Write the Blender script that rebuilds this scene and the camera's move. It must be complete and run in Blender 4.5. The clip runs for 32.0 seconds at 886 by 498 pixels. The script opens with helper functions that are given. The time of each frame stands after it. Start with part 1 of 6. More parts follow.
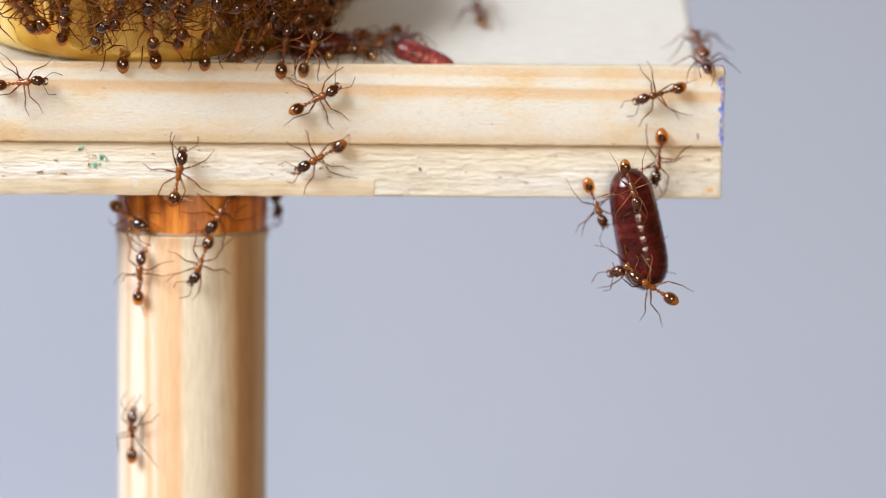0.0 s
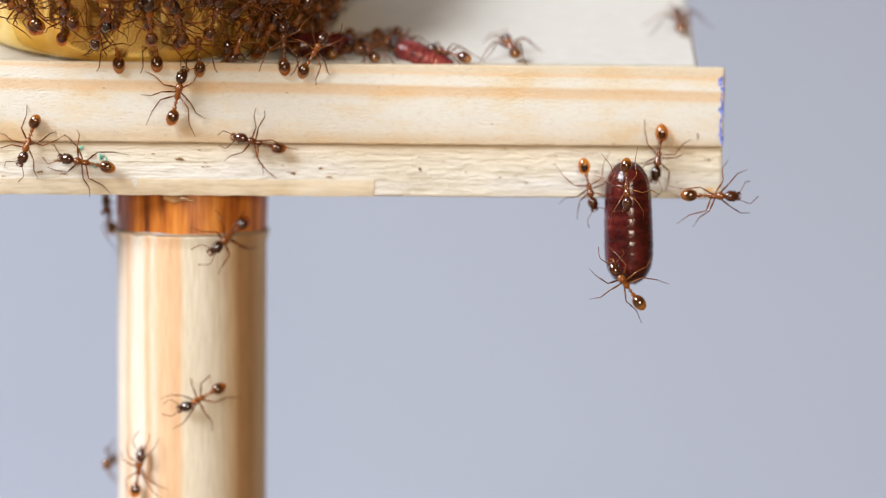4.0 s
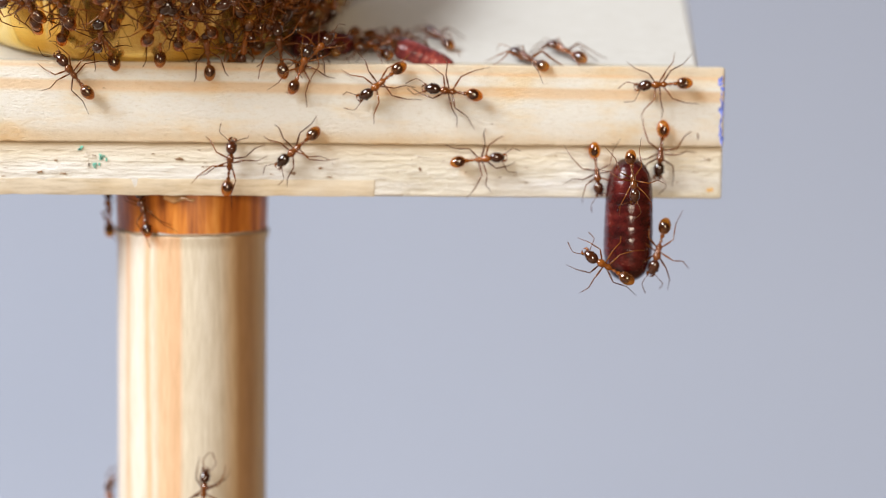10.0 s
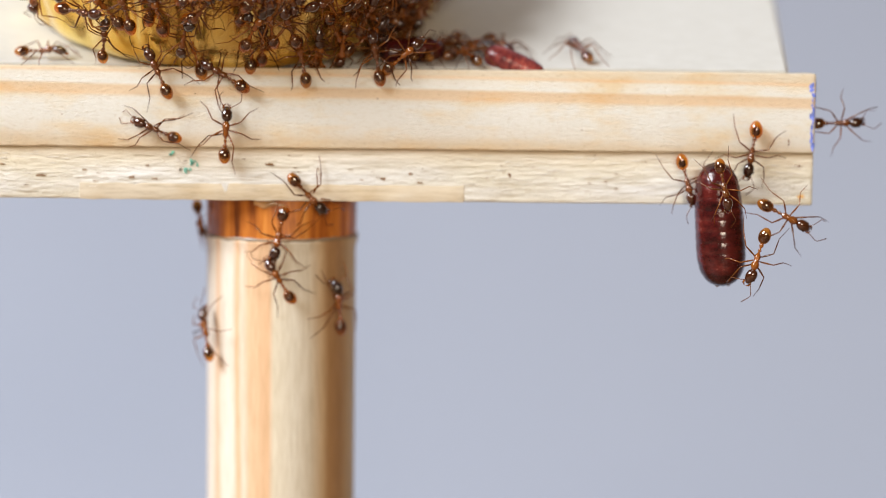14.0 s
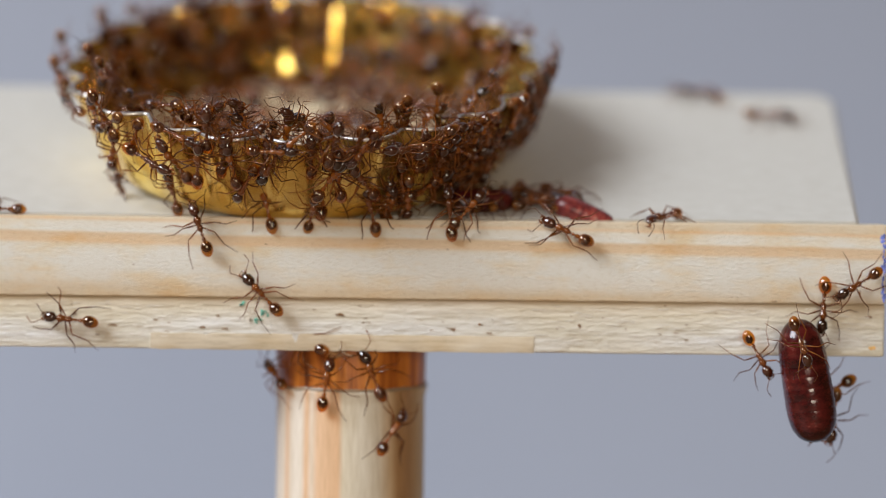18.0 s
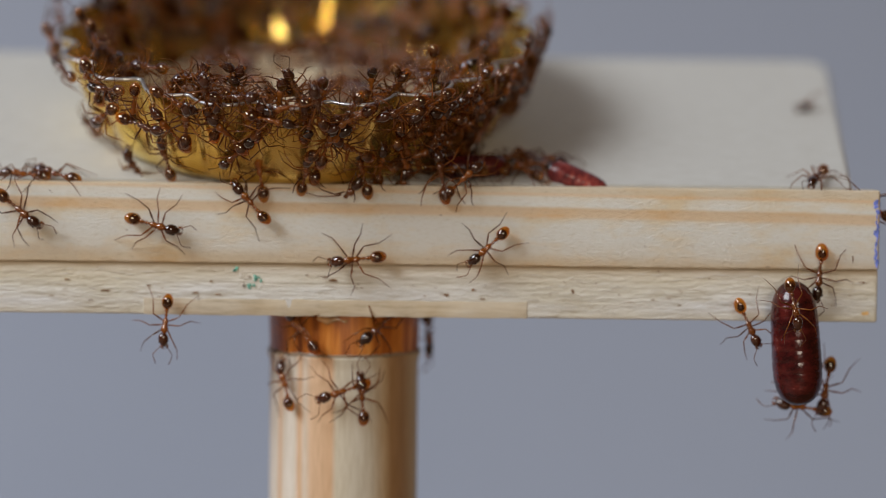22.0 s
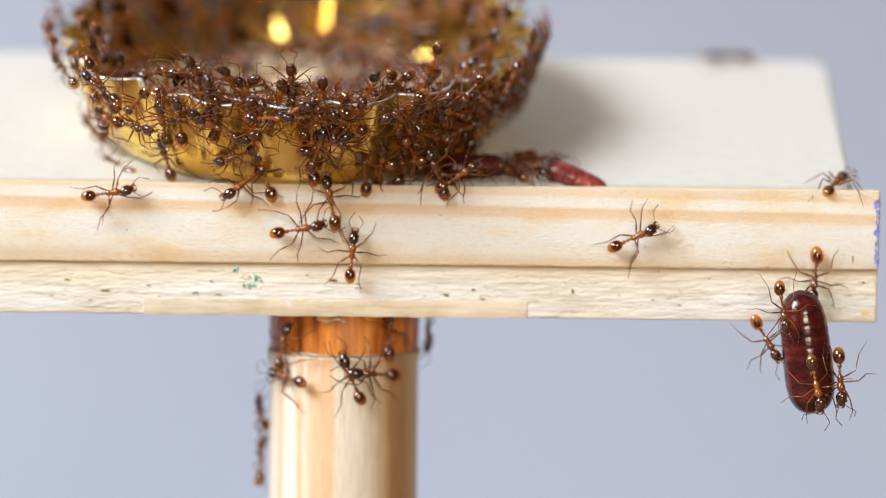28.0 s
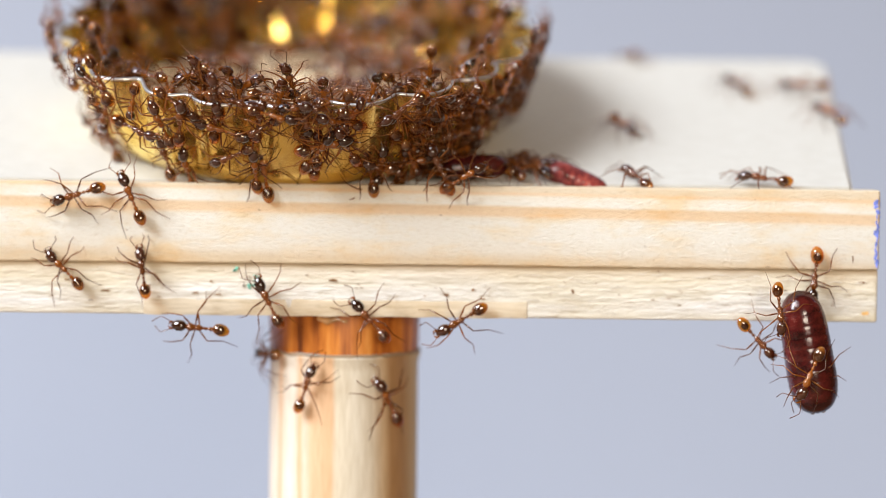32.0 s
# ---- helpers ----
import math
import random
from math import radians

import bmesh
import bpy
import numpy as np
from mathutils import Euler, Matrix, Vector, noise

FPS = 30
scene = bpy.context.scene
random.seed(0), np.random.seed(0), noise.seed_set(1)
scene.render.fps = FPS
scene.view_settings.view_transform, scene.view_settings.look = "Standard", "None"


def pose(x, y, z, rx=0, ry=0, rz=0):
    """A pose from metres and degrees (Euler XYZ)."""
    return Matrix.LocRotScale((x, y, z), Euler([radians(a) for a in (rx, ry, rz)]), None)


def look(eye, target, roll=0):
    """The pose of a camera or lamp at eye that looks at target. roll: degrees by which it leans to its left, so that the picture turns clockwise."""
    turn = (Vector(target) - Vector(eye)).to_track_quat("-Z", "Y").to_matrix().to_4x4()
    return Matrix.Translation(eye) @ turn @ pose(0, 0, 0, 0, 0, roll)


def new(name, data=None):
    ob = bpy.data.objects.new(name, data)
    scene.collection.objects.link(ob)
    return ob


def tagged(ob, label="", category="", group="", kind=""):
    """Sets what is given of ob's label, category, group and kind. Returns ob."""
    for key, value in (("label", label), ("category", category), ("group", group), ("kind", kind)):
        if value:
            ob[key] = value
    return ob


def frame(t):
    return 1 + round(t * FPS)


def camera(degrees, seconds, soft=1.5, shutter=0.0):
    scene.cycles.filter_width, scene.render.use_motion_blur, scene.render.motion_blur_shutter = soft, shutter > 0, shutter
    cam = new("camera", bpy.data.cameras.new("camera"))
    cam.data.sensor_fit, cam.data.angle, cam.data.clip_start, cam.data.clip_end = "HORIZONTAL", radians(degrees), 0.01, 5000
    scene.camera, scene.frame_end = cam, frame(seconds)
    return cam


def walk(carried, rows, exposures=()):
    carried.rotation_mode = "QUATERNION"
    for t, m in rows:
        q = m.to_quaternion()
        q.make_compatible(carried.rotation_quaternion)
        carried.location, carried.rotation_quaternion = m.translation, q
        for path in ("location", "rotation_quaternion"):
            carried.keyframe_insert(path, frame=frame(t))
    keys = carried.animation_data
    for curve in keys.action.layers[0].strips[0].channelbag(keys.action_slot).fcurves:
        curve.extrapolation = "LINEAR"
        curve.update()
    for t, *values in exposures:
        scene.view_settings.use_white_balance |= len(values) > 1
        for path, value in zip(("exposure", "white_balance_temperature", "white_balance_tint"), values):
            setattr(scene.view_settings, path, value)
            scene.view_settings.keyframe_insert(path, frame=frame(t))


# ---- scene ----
# camera on a tripod head, panned once to the left and tilted up
cam = camera(22.0, 32.0, soft=0.4)
cam.data.dof.use_dof = True
cam.data.dof.focus_distance = 0.1450
cam.data.dof.aperture_fstop = 13.0
PATH = [
    (0, pose(-0.007755, -0.147981, 0.015575, 84.000, 0.0, -3.000) @ pose(0, 0, 0, 0, 0, 0.650)),
    (11.8, pose(-0.007755, -0.147981, 0.015575, 84.000, 0.0, -3.000) @ pose(0, 0, 0, 0, 0, 0.650)),
    (12.0, pose(-0.007769, -0.147980, 0.015575, 84.000, 0.0, -2.977) @ pose(0, 0, 0, 0, 0, 0.650)),
    (12.25, pose(-0.007811, -0.147978, 0.015574, 83.999, 0.0, -2.908) @ pose(0, 0, 0, 0, 0, 0.650)),
    (12.5, pose(-0.007888, -0.147974, 0.015573, 83.998, 0.0, -2.781) @ pose(0, 0, 0, 0, 0, 0.650)),
    (12.75, pose(-0.008329, -0.147955, 0.015576, 84.002, 0.0, -2.054) @ pose(0, 0, 0, 0, 0, 0.650)),
    (13.0, pose(-0.008666, -0.147944, 0.015579, 84.008, 0.0, -1.501) @ pose(0, 0, 0, 0, 0, 0.650)),
    (13.25, pose(-0.008778, -0.147942, 0.015578, 84.005, 0.0, -1.316) @ pose(0, 0, 0, 0, 0, 0.650)),
    (13.5, pose(-0.008820, -0.147941, 0.015578, 84.005, 0.0, -1.247) @ pose(0, 0, 0, 0, 0, 0.650)),
    (14.5, pose(-0.008877, -0.147921, 0.015758, 84.302, 0.0, -1.151) @ pose(0, 0, 0, 0, 0, 0.650)),
    (15.5, pose(-0.008964, -0.147897, 0.015988, 84.680, 0.0, -1.008) @ pose(0, 0, 0, 0, 0, 0.650)),
    (15.75, pose(-0.009125, -0.147893, 0.016014, 84.723, 0.0, -0.742) @ pose(0, 0, 0, 0, 0, 0.650)),
    (16.0, pose(-0.009231, -0.147890, 0.016027, 84.743, 0.0, -0.569) @ pose(0, 0, 0, 0, 0, 0.650)),
    (16.5, pose(-0.009232, -0.147883, 0.016104, 84.870, 0.0, -0.568) @ pose(0, 0, 0, 0, 0, 0.650)),
    (16.75, pose(-0.009241, -0.147863, 0.016341, 85.261, 0.0, -0.552) @ pose(0, 0, 0, 0, 0, 0.650)),
    (17.0, pose(-0.009294, -0.147832, 0.016733, 85.903, 0.0, -0.464) @ pose(0, 0, 0, 0, 0, 0.650)),
    (17.25, pose(-0.009474, -0.147804, 0.017137, 86.566, 0.0, -0.168) @ pose(0, 0, 0, 0, 0, 0.650)),
    (17.5, pose(-0.009632, -0.147789, 0.017407, 87.010, 0.0, 0.090) @ pose(0, 0, 0, 0, 0, 0.650)),
    (17.75, pose(-0.009724, -0.147785, 0.017490, 87.145, 0.0, 0.241) @ pose(0, 0, 0, 0, 0, 0.650)),
    (18.0, pose(-0.009752, -0.147785, 0.017490, 87.145, 0.0, 0.287) @ pose(0, 0, 0, 0, 0, 0.650)),
    (18.25, pose(-0.009744, -0.147788, 0.017434, 87.053, 0.0, 0.274) @ pose(0, 0, 0, 0, 0, 0.650)),
    (18.5, pose(-0.009730, -0.147792, 0.017350, 86.916, 0.0, 0.250) @ pose(0, 0, 0, 0, 0, 0.650)),
    (18.75, pose(-0.009686, -0.147802, 0.017183, 86.641, 0.0, 0.178) @ pose(0, 0, 0, 0, 0, 0.650)),
    (19.0, pose(-0.009663, -0.147808, 0.017078, 86.469, 0.0, 0.142) @ pose(0, 0, 0, 0, 0, 0.650)),
    (19.25, pose(-0.009663, -0.147809, 0.017064, 86.446, 0.0, 0.141) @ pose(0, 0, 0, 0, 0, 0.650)),
    (19.5, pose(-0.009663, -0.147809, 0.017064, 86.446, 0.0, 0.141) @ pose(0, 0, 0, 0, 0, 0.650)),
    (32.0, pose(-0.009663, -0.147809, 0.017064, 86.446, 0.0, 0.141) @ pose(0, 0, 0, 0, 0, 0.650)),
]
walk(cam, PATH, exposures=[
    (0, -0.02, 6580, 10),
    (13.0, -0.06, 6580, 10),
    (16.0, -0.22, 6540, 10),
    (17.0, -0.42, 6520, 10),
    (18.0, -0.58, 6480, 10),
    (20.0, -0.83, 6450, 10),
    (23.0, -1.09, 6450, 10),
    (24.0, -0.66, 6450, 10),
    (25.0, -0.37, 6450, 10),
    (27.5, -0.02, 6500, 10),
    (29, 0.07, 6500, 10),
    (32, 0.09, 6500, 10),
])

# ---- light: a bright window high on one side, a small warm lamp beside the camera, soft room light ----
world = bpy.data.worlds.new("room_light")
scene.world = world
world.use_nodes = True
world.node_tree.nodes["Background"].inputs["Color"].default_value = (1.0, 0.56, 0.24, 1)
world.node_tree.nodes["Background"].inputs["Strength"].default_value = 0.15


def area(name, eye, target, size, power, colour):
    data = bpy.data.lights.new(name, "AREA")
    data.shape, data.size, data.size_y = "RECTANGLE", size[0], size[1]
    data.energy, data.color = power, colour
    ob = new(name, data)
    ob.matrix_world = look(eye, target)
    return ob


area("window_light", (-0.74, -0.45, 0.66), (0, 0.01, 0.01), (0.54, 0.48), 22.0, (0.93, 0.975, 1.03))
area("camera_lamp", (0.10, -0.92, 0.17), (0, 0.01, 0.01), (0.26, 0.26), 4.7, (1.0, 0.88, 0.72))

MM = 0.001
TILT = radians(20.0)


# ---- materials ----
def material(name):
    m = bpy.data.materials.new(name)
    m.use_nodes = True
    return m, m.node_tree.nodes, m.node_tree.links, m.node_tree.nodes["Principled BSDF"]


def ramp(nodes, stops, mode="LINEAR"):
    r = nodes.new("ShaderNodeValToRGB")
    r.color_ramp.interpolation = mode
    el = r.color_ramp.elements
    while len(el) < len(stops):
        el.new(0.5)
    for e, (p, c) in zip(el, stops):
        e.position, e.color = p, (*c, 1) if len(c) == 3 else c
    return r


def coords(nodes, links, scale=(1, 1, 1), where="Object", lean=0.0):
    tc, mp = nodes.new("ShaderNodeTexCoord"), nodes.new("ShaderNodeMapping")
    mp.inputs["Scale"].default_value = scale
    mp.inputs["Rotation"].default_value = (0, lean, 0)
    links.new(tc.outputs[where], mp.inputs["Vector"])
    return mp.outputs["Vector"]


def noise_node(nodes, links, vector, scale, detail=4.0, rough=0.55):
    n = nodes.new("ShaderNodeTexNoise")
    n.inputs["Scale"].default_value, n.inputs["Detail"].default_value, n.inputs["Roughness"].default_value = scale, detail, rough
    links.new(vector, n.inputs["Vector"])
    return n.outputs["Fac"]


def mix(nodes, links, fac, a, b, blend="MIX"):
    m = nodes.new("ShaderNodeMix")
    m.data_type, m.blend_type = "RGBA", blend
    for sock, v in ((m.inputs[0], fac), (m.inputs[6], a), (m.inputs[7], b)):
        if isinstance(v, (int, float)):
            sock.default_value = v
        elif isinstance(v, tuple):
            sock.default_value = (*v, 1)
        else:
            links.new(v, sock)
    return m.outputs[2]


def bump(nodes, links, bsdf, height, strength, distance):
    b = nodes.new("ShaderNodeBump")
    b.inputs["Strength"].default_value, b.inputs["Distance"].default_value = strength, distance
    links.new(height, b.inputs["Height"])
    links.new(b.outputs["Normal"], bsdf.inputs["Normal"])


def axis_value(nodes, links, vector, axis, low, high):
    """The object coordinate along one axis, from 0 at low to 1 at high."""
    s, r = nodes.new("ShaderNodeSeparateXYZ"), nodes.new("ShaderNodeMapRange")
    links.new(vector, s.inputs[0])
    links.new(s.outputs[axis], r.inputs["Value"])
    r.inputs["From Min"].default_value, r.inputs["From Max"].default_value = low, high
    return r.outputs["Result"]


def add(nodes, links, a, b, factor):
    m = nodes.new("ShaderNodeMath")
    m.operation = "MULTIPLY_ADD"
    links.new(b, m.inputs[0])
    m.inputs[1].default_value = factor
    links.new(a, m.inputs[2])
    return m.outputs[0]


def pine_bar():
    """Cream pine, planed, with straight tan growth rings along its length."""
    m, n, l, b = material("planed_pine")
    v = coords(n, l, lean=-0.011)
    wave = noise_node(n, l, coords(n, l, (25, 200, 200)), 1.0, 3)
    z = add(n, l, axis_value(n, l, v, "Z", 6.62 * MM, 11.92 * MM), wave, 0.10)
    cream, tan, pale = (0.84, 0.80, 0.71), (0.83, 0.65, 0.445), (0.85, 0.84, 0.78)
    r = ramp(n, [(0.0, (0.78, 0.63, 0.43)), (0.13, (0.77, 0.65, 0.48)), (0.24, cream), (0.42, pale), (0.60, pale), (0.655, cream),
                 (0.70, tan), (0.79, (0.78, 0.60, 0.40)), (0.83, pale), (0.93, cream), (0.965, tan), (1.0, (0.78, 0.67, 0.51))])
    l.new(z, r.inputs[0])
    fine = noise_node(n, l, coords(n, l, (2200, 6500, 6500)), 1.0, 7, 0.8)
    g = ramp(n, [(0.34, (0.80, 0.75, 0.67)), (0.44, (0.97, 0.96, 0.94)), (0.56, (1, 1, 1))])
    l.new(fine, g.inputs[0])
    c = mix(n, l, 1.0, r.outputs[0], g.outputs[0], "MULTIPLY")
    # orange wood blotches, with the amber glow of light through ants painted in
    stain_glow = noise_node(n, l, coords(n, l, (0.6, 1, 1.6)), 260.0, 4, 0.6)
    g2 = ramp(n, [(0.34, (0.98, 0.84, 0.64)), (0.42, (1.0, 0.94, 0.85)), (0.52, (1, 1, 1))])
    l.new(stain_glow, g2.inputs[0])
    l.new(mix(n, l, 1.0, c, g2.outputs[0], "MULTIPLY"), b.inputs["Base Color"])
    b.inputs["Roughness"].default_value = 0.62
    bump(n, l, b, fine, 0.9, 0.0002)
    return m


def rough_bar():
    """Greyish sawn softwood with torn fibres, yellowed lower arris."""
    m, n, l, b = material("sawn_softwood")
    v = coords(n, l)
    fib = noise_node(n, l, coords(n, l, (260, 3200, 3200)), 1.0, 6, 0.7)
    r = ramp(n, [(0.28, (0.53, 0.46, 0.37)), (0.37, (0.69, 0.675, 0.63)), (0.50, (0.78, 0.785, 0.775)), (0.70, (0.85, 0.86, 0.865))])
    l.new(fib, r.inputs[0])
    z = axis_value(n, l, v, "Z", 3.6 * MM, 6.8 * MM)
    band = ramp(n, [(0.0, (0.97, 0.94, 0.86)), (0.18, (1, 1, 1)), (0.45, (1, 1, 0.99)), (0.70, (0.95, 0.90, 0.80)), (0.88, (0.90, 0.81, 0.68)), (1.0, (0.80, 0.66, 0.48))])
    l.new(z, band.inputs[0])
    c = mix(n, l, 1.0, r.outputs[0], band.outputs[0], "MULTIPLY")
    big = noise_node(n, l, coords(n, l, (70, 300, 300)), 1.0, 3)
    g = ramp(n, [(0.35, (0.93, 0.88, 0.76)), (0.58, (1, 1, 1))])
    l.new(big, g.inputs[0])
    l.new(mix(n, l, 1.0, c, g.outputs[0], "MULTIPLY"), b.inputs["Base Color"])
    b.inputs["Roughness"].default_value = 0.7
    torn = noise_node(n, l, coords(n, l, (650, 2300, 2300)), 1.0, 5, 0.6)
    bump(n, l, b, add(n, l, fib, torn, 1.1), 0.7, 0.00034)
    return m


def post_wood():
    """A turned dowel: upright bands of cream, tan and brown."""
    m, n, l, b = material("striped_dowel_wood")
    v = coords(n, l)
    wob = noise_node(n, l, coords(n, l, (150, 150, 26)), 1.0, 3)
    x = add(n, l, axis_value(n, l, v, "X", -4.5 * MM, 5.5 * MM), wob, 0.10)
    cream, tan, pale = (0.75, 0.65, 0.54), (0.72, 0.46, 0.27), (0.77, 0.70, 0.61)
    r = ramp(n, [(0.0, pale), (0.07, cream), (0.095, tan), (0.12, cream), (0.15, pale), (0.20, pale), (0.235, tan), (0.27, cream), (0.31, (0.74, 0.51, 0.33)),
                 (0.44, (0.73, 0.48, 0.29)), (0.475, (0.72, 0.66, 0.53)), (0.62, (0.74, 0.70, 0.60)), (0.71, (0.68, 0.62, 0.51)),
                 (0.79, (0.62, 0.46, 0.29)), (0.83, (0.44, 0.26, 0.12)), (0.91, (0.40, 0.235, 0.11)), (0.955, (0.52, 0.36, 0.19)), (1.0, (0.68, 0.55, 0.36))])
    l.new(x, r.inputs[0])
    fine = noise_node(n, l, coords(n, l, (4200, 4200, 420)), 1.0, 6, 0.68)
    g = ramp(n, [(0.3, (0.80, 0.77, 0.71)), (0.66, (1, 1, 1))])
    l.new(fine, g.inputs[0])
    l.new(mix(n, l, 1.0, r.outputs[0], g.outputs[0], "MULTIPLY"), b.inputs["Base Color"])
    b.inputs["Roughness"].default_value = 0.55
    bump(n, l, b, fine, 0.35, 0.00015)
    return m


def collar_wood():
    """Orange-brown resinous end of the dowel, with dark upright streaks."""
    m, n, l, b = material("resinous_orange_wood")
    s = noise_node(n, l, coords(n, l, (1100, 1100, 110)), 1.0, 4, 0.6)
    r = ramp(n, [(0.30, (0.10, 0.022, 0.004)), (0.42, (0.36, 0.10, 0.014)), (0.57, (0.58, 0.20, 0.03)), (0.74, (0.76, 0.38, 0.10))])
    l.new(s, r.inputs[0])
    l.new(r.outputs[0], b.inputs["Base Color"])
    b.inputs["Roughness"].default_value = 0.36
    bump(n, l, b, s, 0.4, 0.0002)
    return m


def painted_board():
    m, n, l, b = material("whitewashed_board")
    f = noise_node(n, l, coords(n, l, (700, 1500, 1500)), 1.0, 6, 0.65)
    r = ramp(n, [(0.3, (0.49, 0.475, 0.435)), (0.65, (0.55, 0.54, 0.505))])
    l.new(f, r.inputs[0])
    l.new(r.outputs[0], b.inputs["Base Color"])
    b.inputs["Roughness"].default_value = 0.55
    bump(n, l, b, f, 0.2, 0.0001)
    return m


def plain(name, colour, rough=0.5, metal=0.0, vary=0.15, scale=900.0, coat=0.0):
    m, n, l, b = material(name)
    f = noise_node(n, l, coords(n, l), scale, 4)
    r = ramp(n, [(0.3, tuple(c * (1 - vary) for c in colour)), (0.7, tuple(min(1, c * (1 + vary)) for c in colour))])
    l.new(f, r.inputs[0])
    l.new(r.outputs[0], b.inputs["Base Color"])
    b.inputs["Roughness"].default_value, b.inputs["Metallic"].default_value = rough, metal
    b.inputs["Coat Weight"].default_value, b.inputs["Coat Roughness"].default_value = coat, 0.08
    return m


def chitin(name, dark, light, rough, clear=0.0, gloss=1.0):
    """Glossy insect shell, darker or more amber from ant to ant."""
    m, n, l, b = material(name)
    info = n.new("ShaderNodeObjectInfo")
    r = ramp(n, [(0.0, dark), (1.0, light)])
    f = noise_node(n, l, coords(n, l), 1600.0, 3)
    l.new(add(n, l, info.outputs["Random"], f, 0.25), r.inputs[0])
    l.new(r.outputs[0], b.inputs["Base Color"])
    b.inputs["Roughness"].default_value = rough
    b.inputs["Specular IOR Level"].default_value = 0.5 * gloss
    b.inputs["Coat Weight"].default_value, b.inputs["Coat Roughness"].default_value = gloss, 0.03
    b.inputs["Coat IOR"].default_value = 1.6
    bump(n, l, b, f, 0.06, 0.00003)
    if clear:
        thin, both = n.new("ShaderNodeBsdfTransparent"), n.new("ShaderNodeMixShader")
        thin.inputs["Color"].default_value = (1.0, 0.50, 0.12, 1)
        both.inputs[0].default_value = clear
        l.new(b.outputs[0], both.inputs[1])
        l.new(thin.outputs[0], both.inputs[2])
        l.new(both.outputs[0], n["Material Output"].inputs["Surface"])
    return m


def gaster_shell(clear=0.0):
    """Thin glossy amber shell that lets light through to the dark contents."""
    m, n, l, b = material("amber_gaster_shell" if clear else "gaster_shell")
    info = n.new("ShaderNodeObjectInfo")
    x = axis_value(n, l, coords(n, l), "X", -0.75 * MM, 0.75 * MM)
    r = ramp(n, [(0.0, (0.42, 0.17, 0.03)), (0.22, (0.22, 0.075, 0.012)), (0.45, (0.07, 0.020, 0.004)), (0.65, (0.07, 0.020, 0.004)), (0.80, (0.15, 0.045, 0.008)), (1.0, (0.30, 0.10, 0.016))])
    l.new(x, r.inputs[0])
    l.new(r.outputs[0], b.inputs["Base Color"])
    b.inputs["Roughness"].default_value = 0.10
    see = ramp(n, [(0.0, (0.46 + clear,) * 3), (0.6, (0.58 + clear,) * 3), (1.0, (0.70 + clear * 0.5,) * 3)])
    l.new(info.outputs["Random"], see.inputs[0])
    clear_shell, both = n.new("ShaderNodeBsdfTransparent"), n.new("ShaderNodeMixShader")
    clear_shell.inputs["Color"].default_value = (1.0, 0.60, 0.16, 1)
    l.new(see.outputs[0], both.inputs[0])
    l.new(b.outputs[0], both.inputs[1])
    l.new(clear_shell.outputs[0], both.inputs[2])
    shine, total = n.new("ShaderNodeBsdfGlossy"), n.new("ShaderNodeAddShader")
    shine.inputs["Color"].default_value, shine.inputs["Roughness"].default_value = (0.07, 0.07, 0.07, 1), 0.04
    l.new(both.outputs[0], total.inputs[0])
    l.new(shine.outputs[0], total.inputs[1])
    l.new(total.outputs[0], n["Material Output"].inputs["Surface"])
    return m


def gold_foil():
    m, n, l, b = material("lacquered_gold_tin")
    f = noise_node(n, l, coords(n, l), 260.0, 4)
    r = ramp(n, [(0.34, (0.74, 0.46, 0.07)), (0.5, (0.90, 0.64, 0.15)), (0.68, (0.96, 0.76, 0.28))])
    l.new(f, r.inputs[0])
    l.new(r.outputs[0], b.inputs["Base Color"])
    b.inputs["Metallic"].default_value = 0.88
    b.inputs["Coat Weight"].default_value = 0.5
    q = ramp(n, [(0.3, (0.13, 0.13, 0.13)), (0.7, (0.27, 0.27, 0.27))])
    l.new(f, q.inputs[0])
    l.new(q.outputs[0], b.inputs["Roughness"])
    bump(n, l, b, noise_node(n, l, coords(n, l), 500.0, 3), 0.15, 0.0002)
    return m


def pupa_skin(name="pupa_skin", tone=(1.0, 1.0, 1.0)):
    m, n, l, b = material(name)
    f = noise_node(n, l, coords(n, l, (1.6, 1, 1)), 620.0, 7, 0.72)
    # the palest stop paints tiny glossy sparkles in as pale specks
    stops = [(0.30, (0.006, 0.001, 0.002)), (0.48, (0.045, 0.0045, 0.005)), (0.64, (0.10, 0.012, 0.010)), (0.74, (0.30, 0.11, 0.09))]
    r = ramp(n, [(p, tuple(a * k for a, k in zip(c, tone))) for p, c in stops])
    l.new(f, r.inputs[0])
    z = axis_value(n, l, coords(n, l), "X", -4.1 * MM, 4.1 * MM)
    e = ramp(n, [(0.0, (0.25, 0.25, 0.28)), (0.14, (1, 1, 1)), (0.86, (1, 1, 1)), (1.0, (0.4, 0.35, 0.35))])
    l.new(z, e.inputs[0])
    l.new(mix(n, l, 1.0, r.outputs[0], e.outputs[0], "MULTIPLY"), b.inputs["Base Color"])
    b.inputs["Roughness"].default_value = 0.18
    bump(n, l, b, noise_node(n, l, coords(n, l), 1100.0, 4, 0.6), 0.28, 0.0002)
    return m


def wall_paint():
    m, n, l, b = material("matt_grey_card")
    f = noise_node(n, l, coords(n, l), 6.0, 3)
    r = ramp(n, [(0.3, (0.338, 0.371, 0.45)), (0.7, (0.36, 0.393, 0.472))])
    l.new(f, r.inputs[0])
    l.new(r.outputs[0], b.inputs["Base Color"])
    b.inputs["Roughness"].default_value = 0.9
    return m


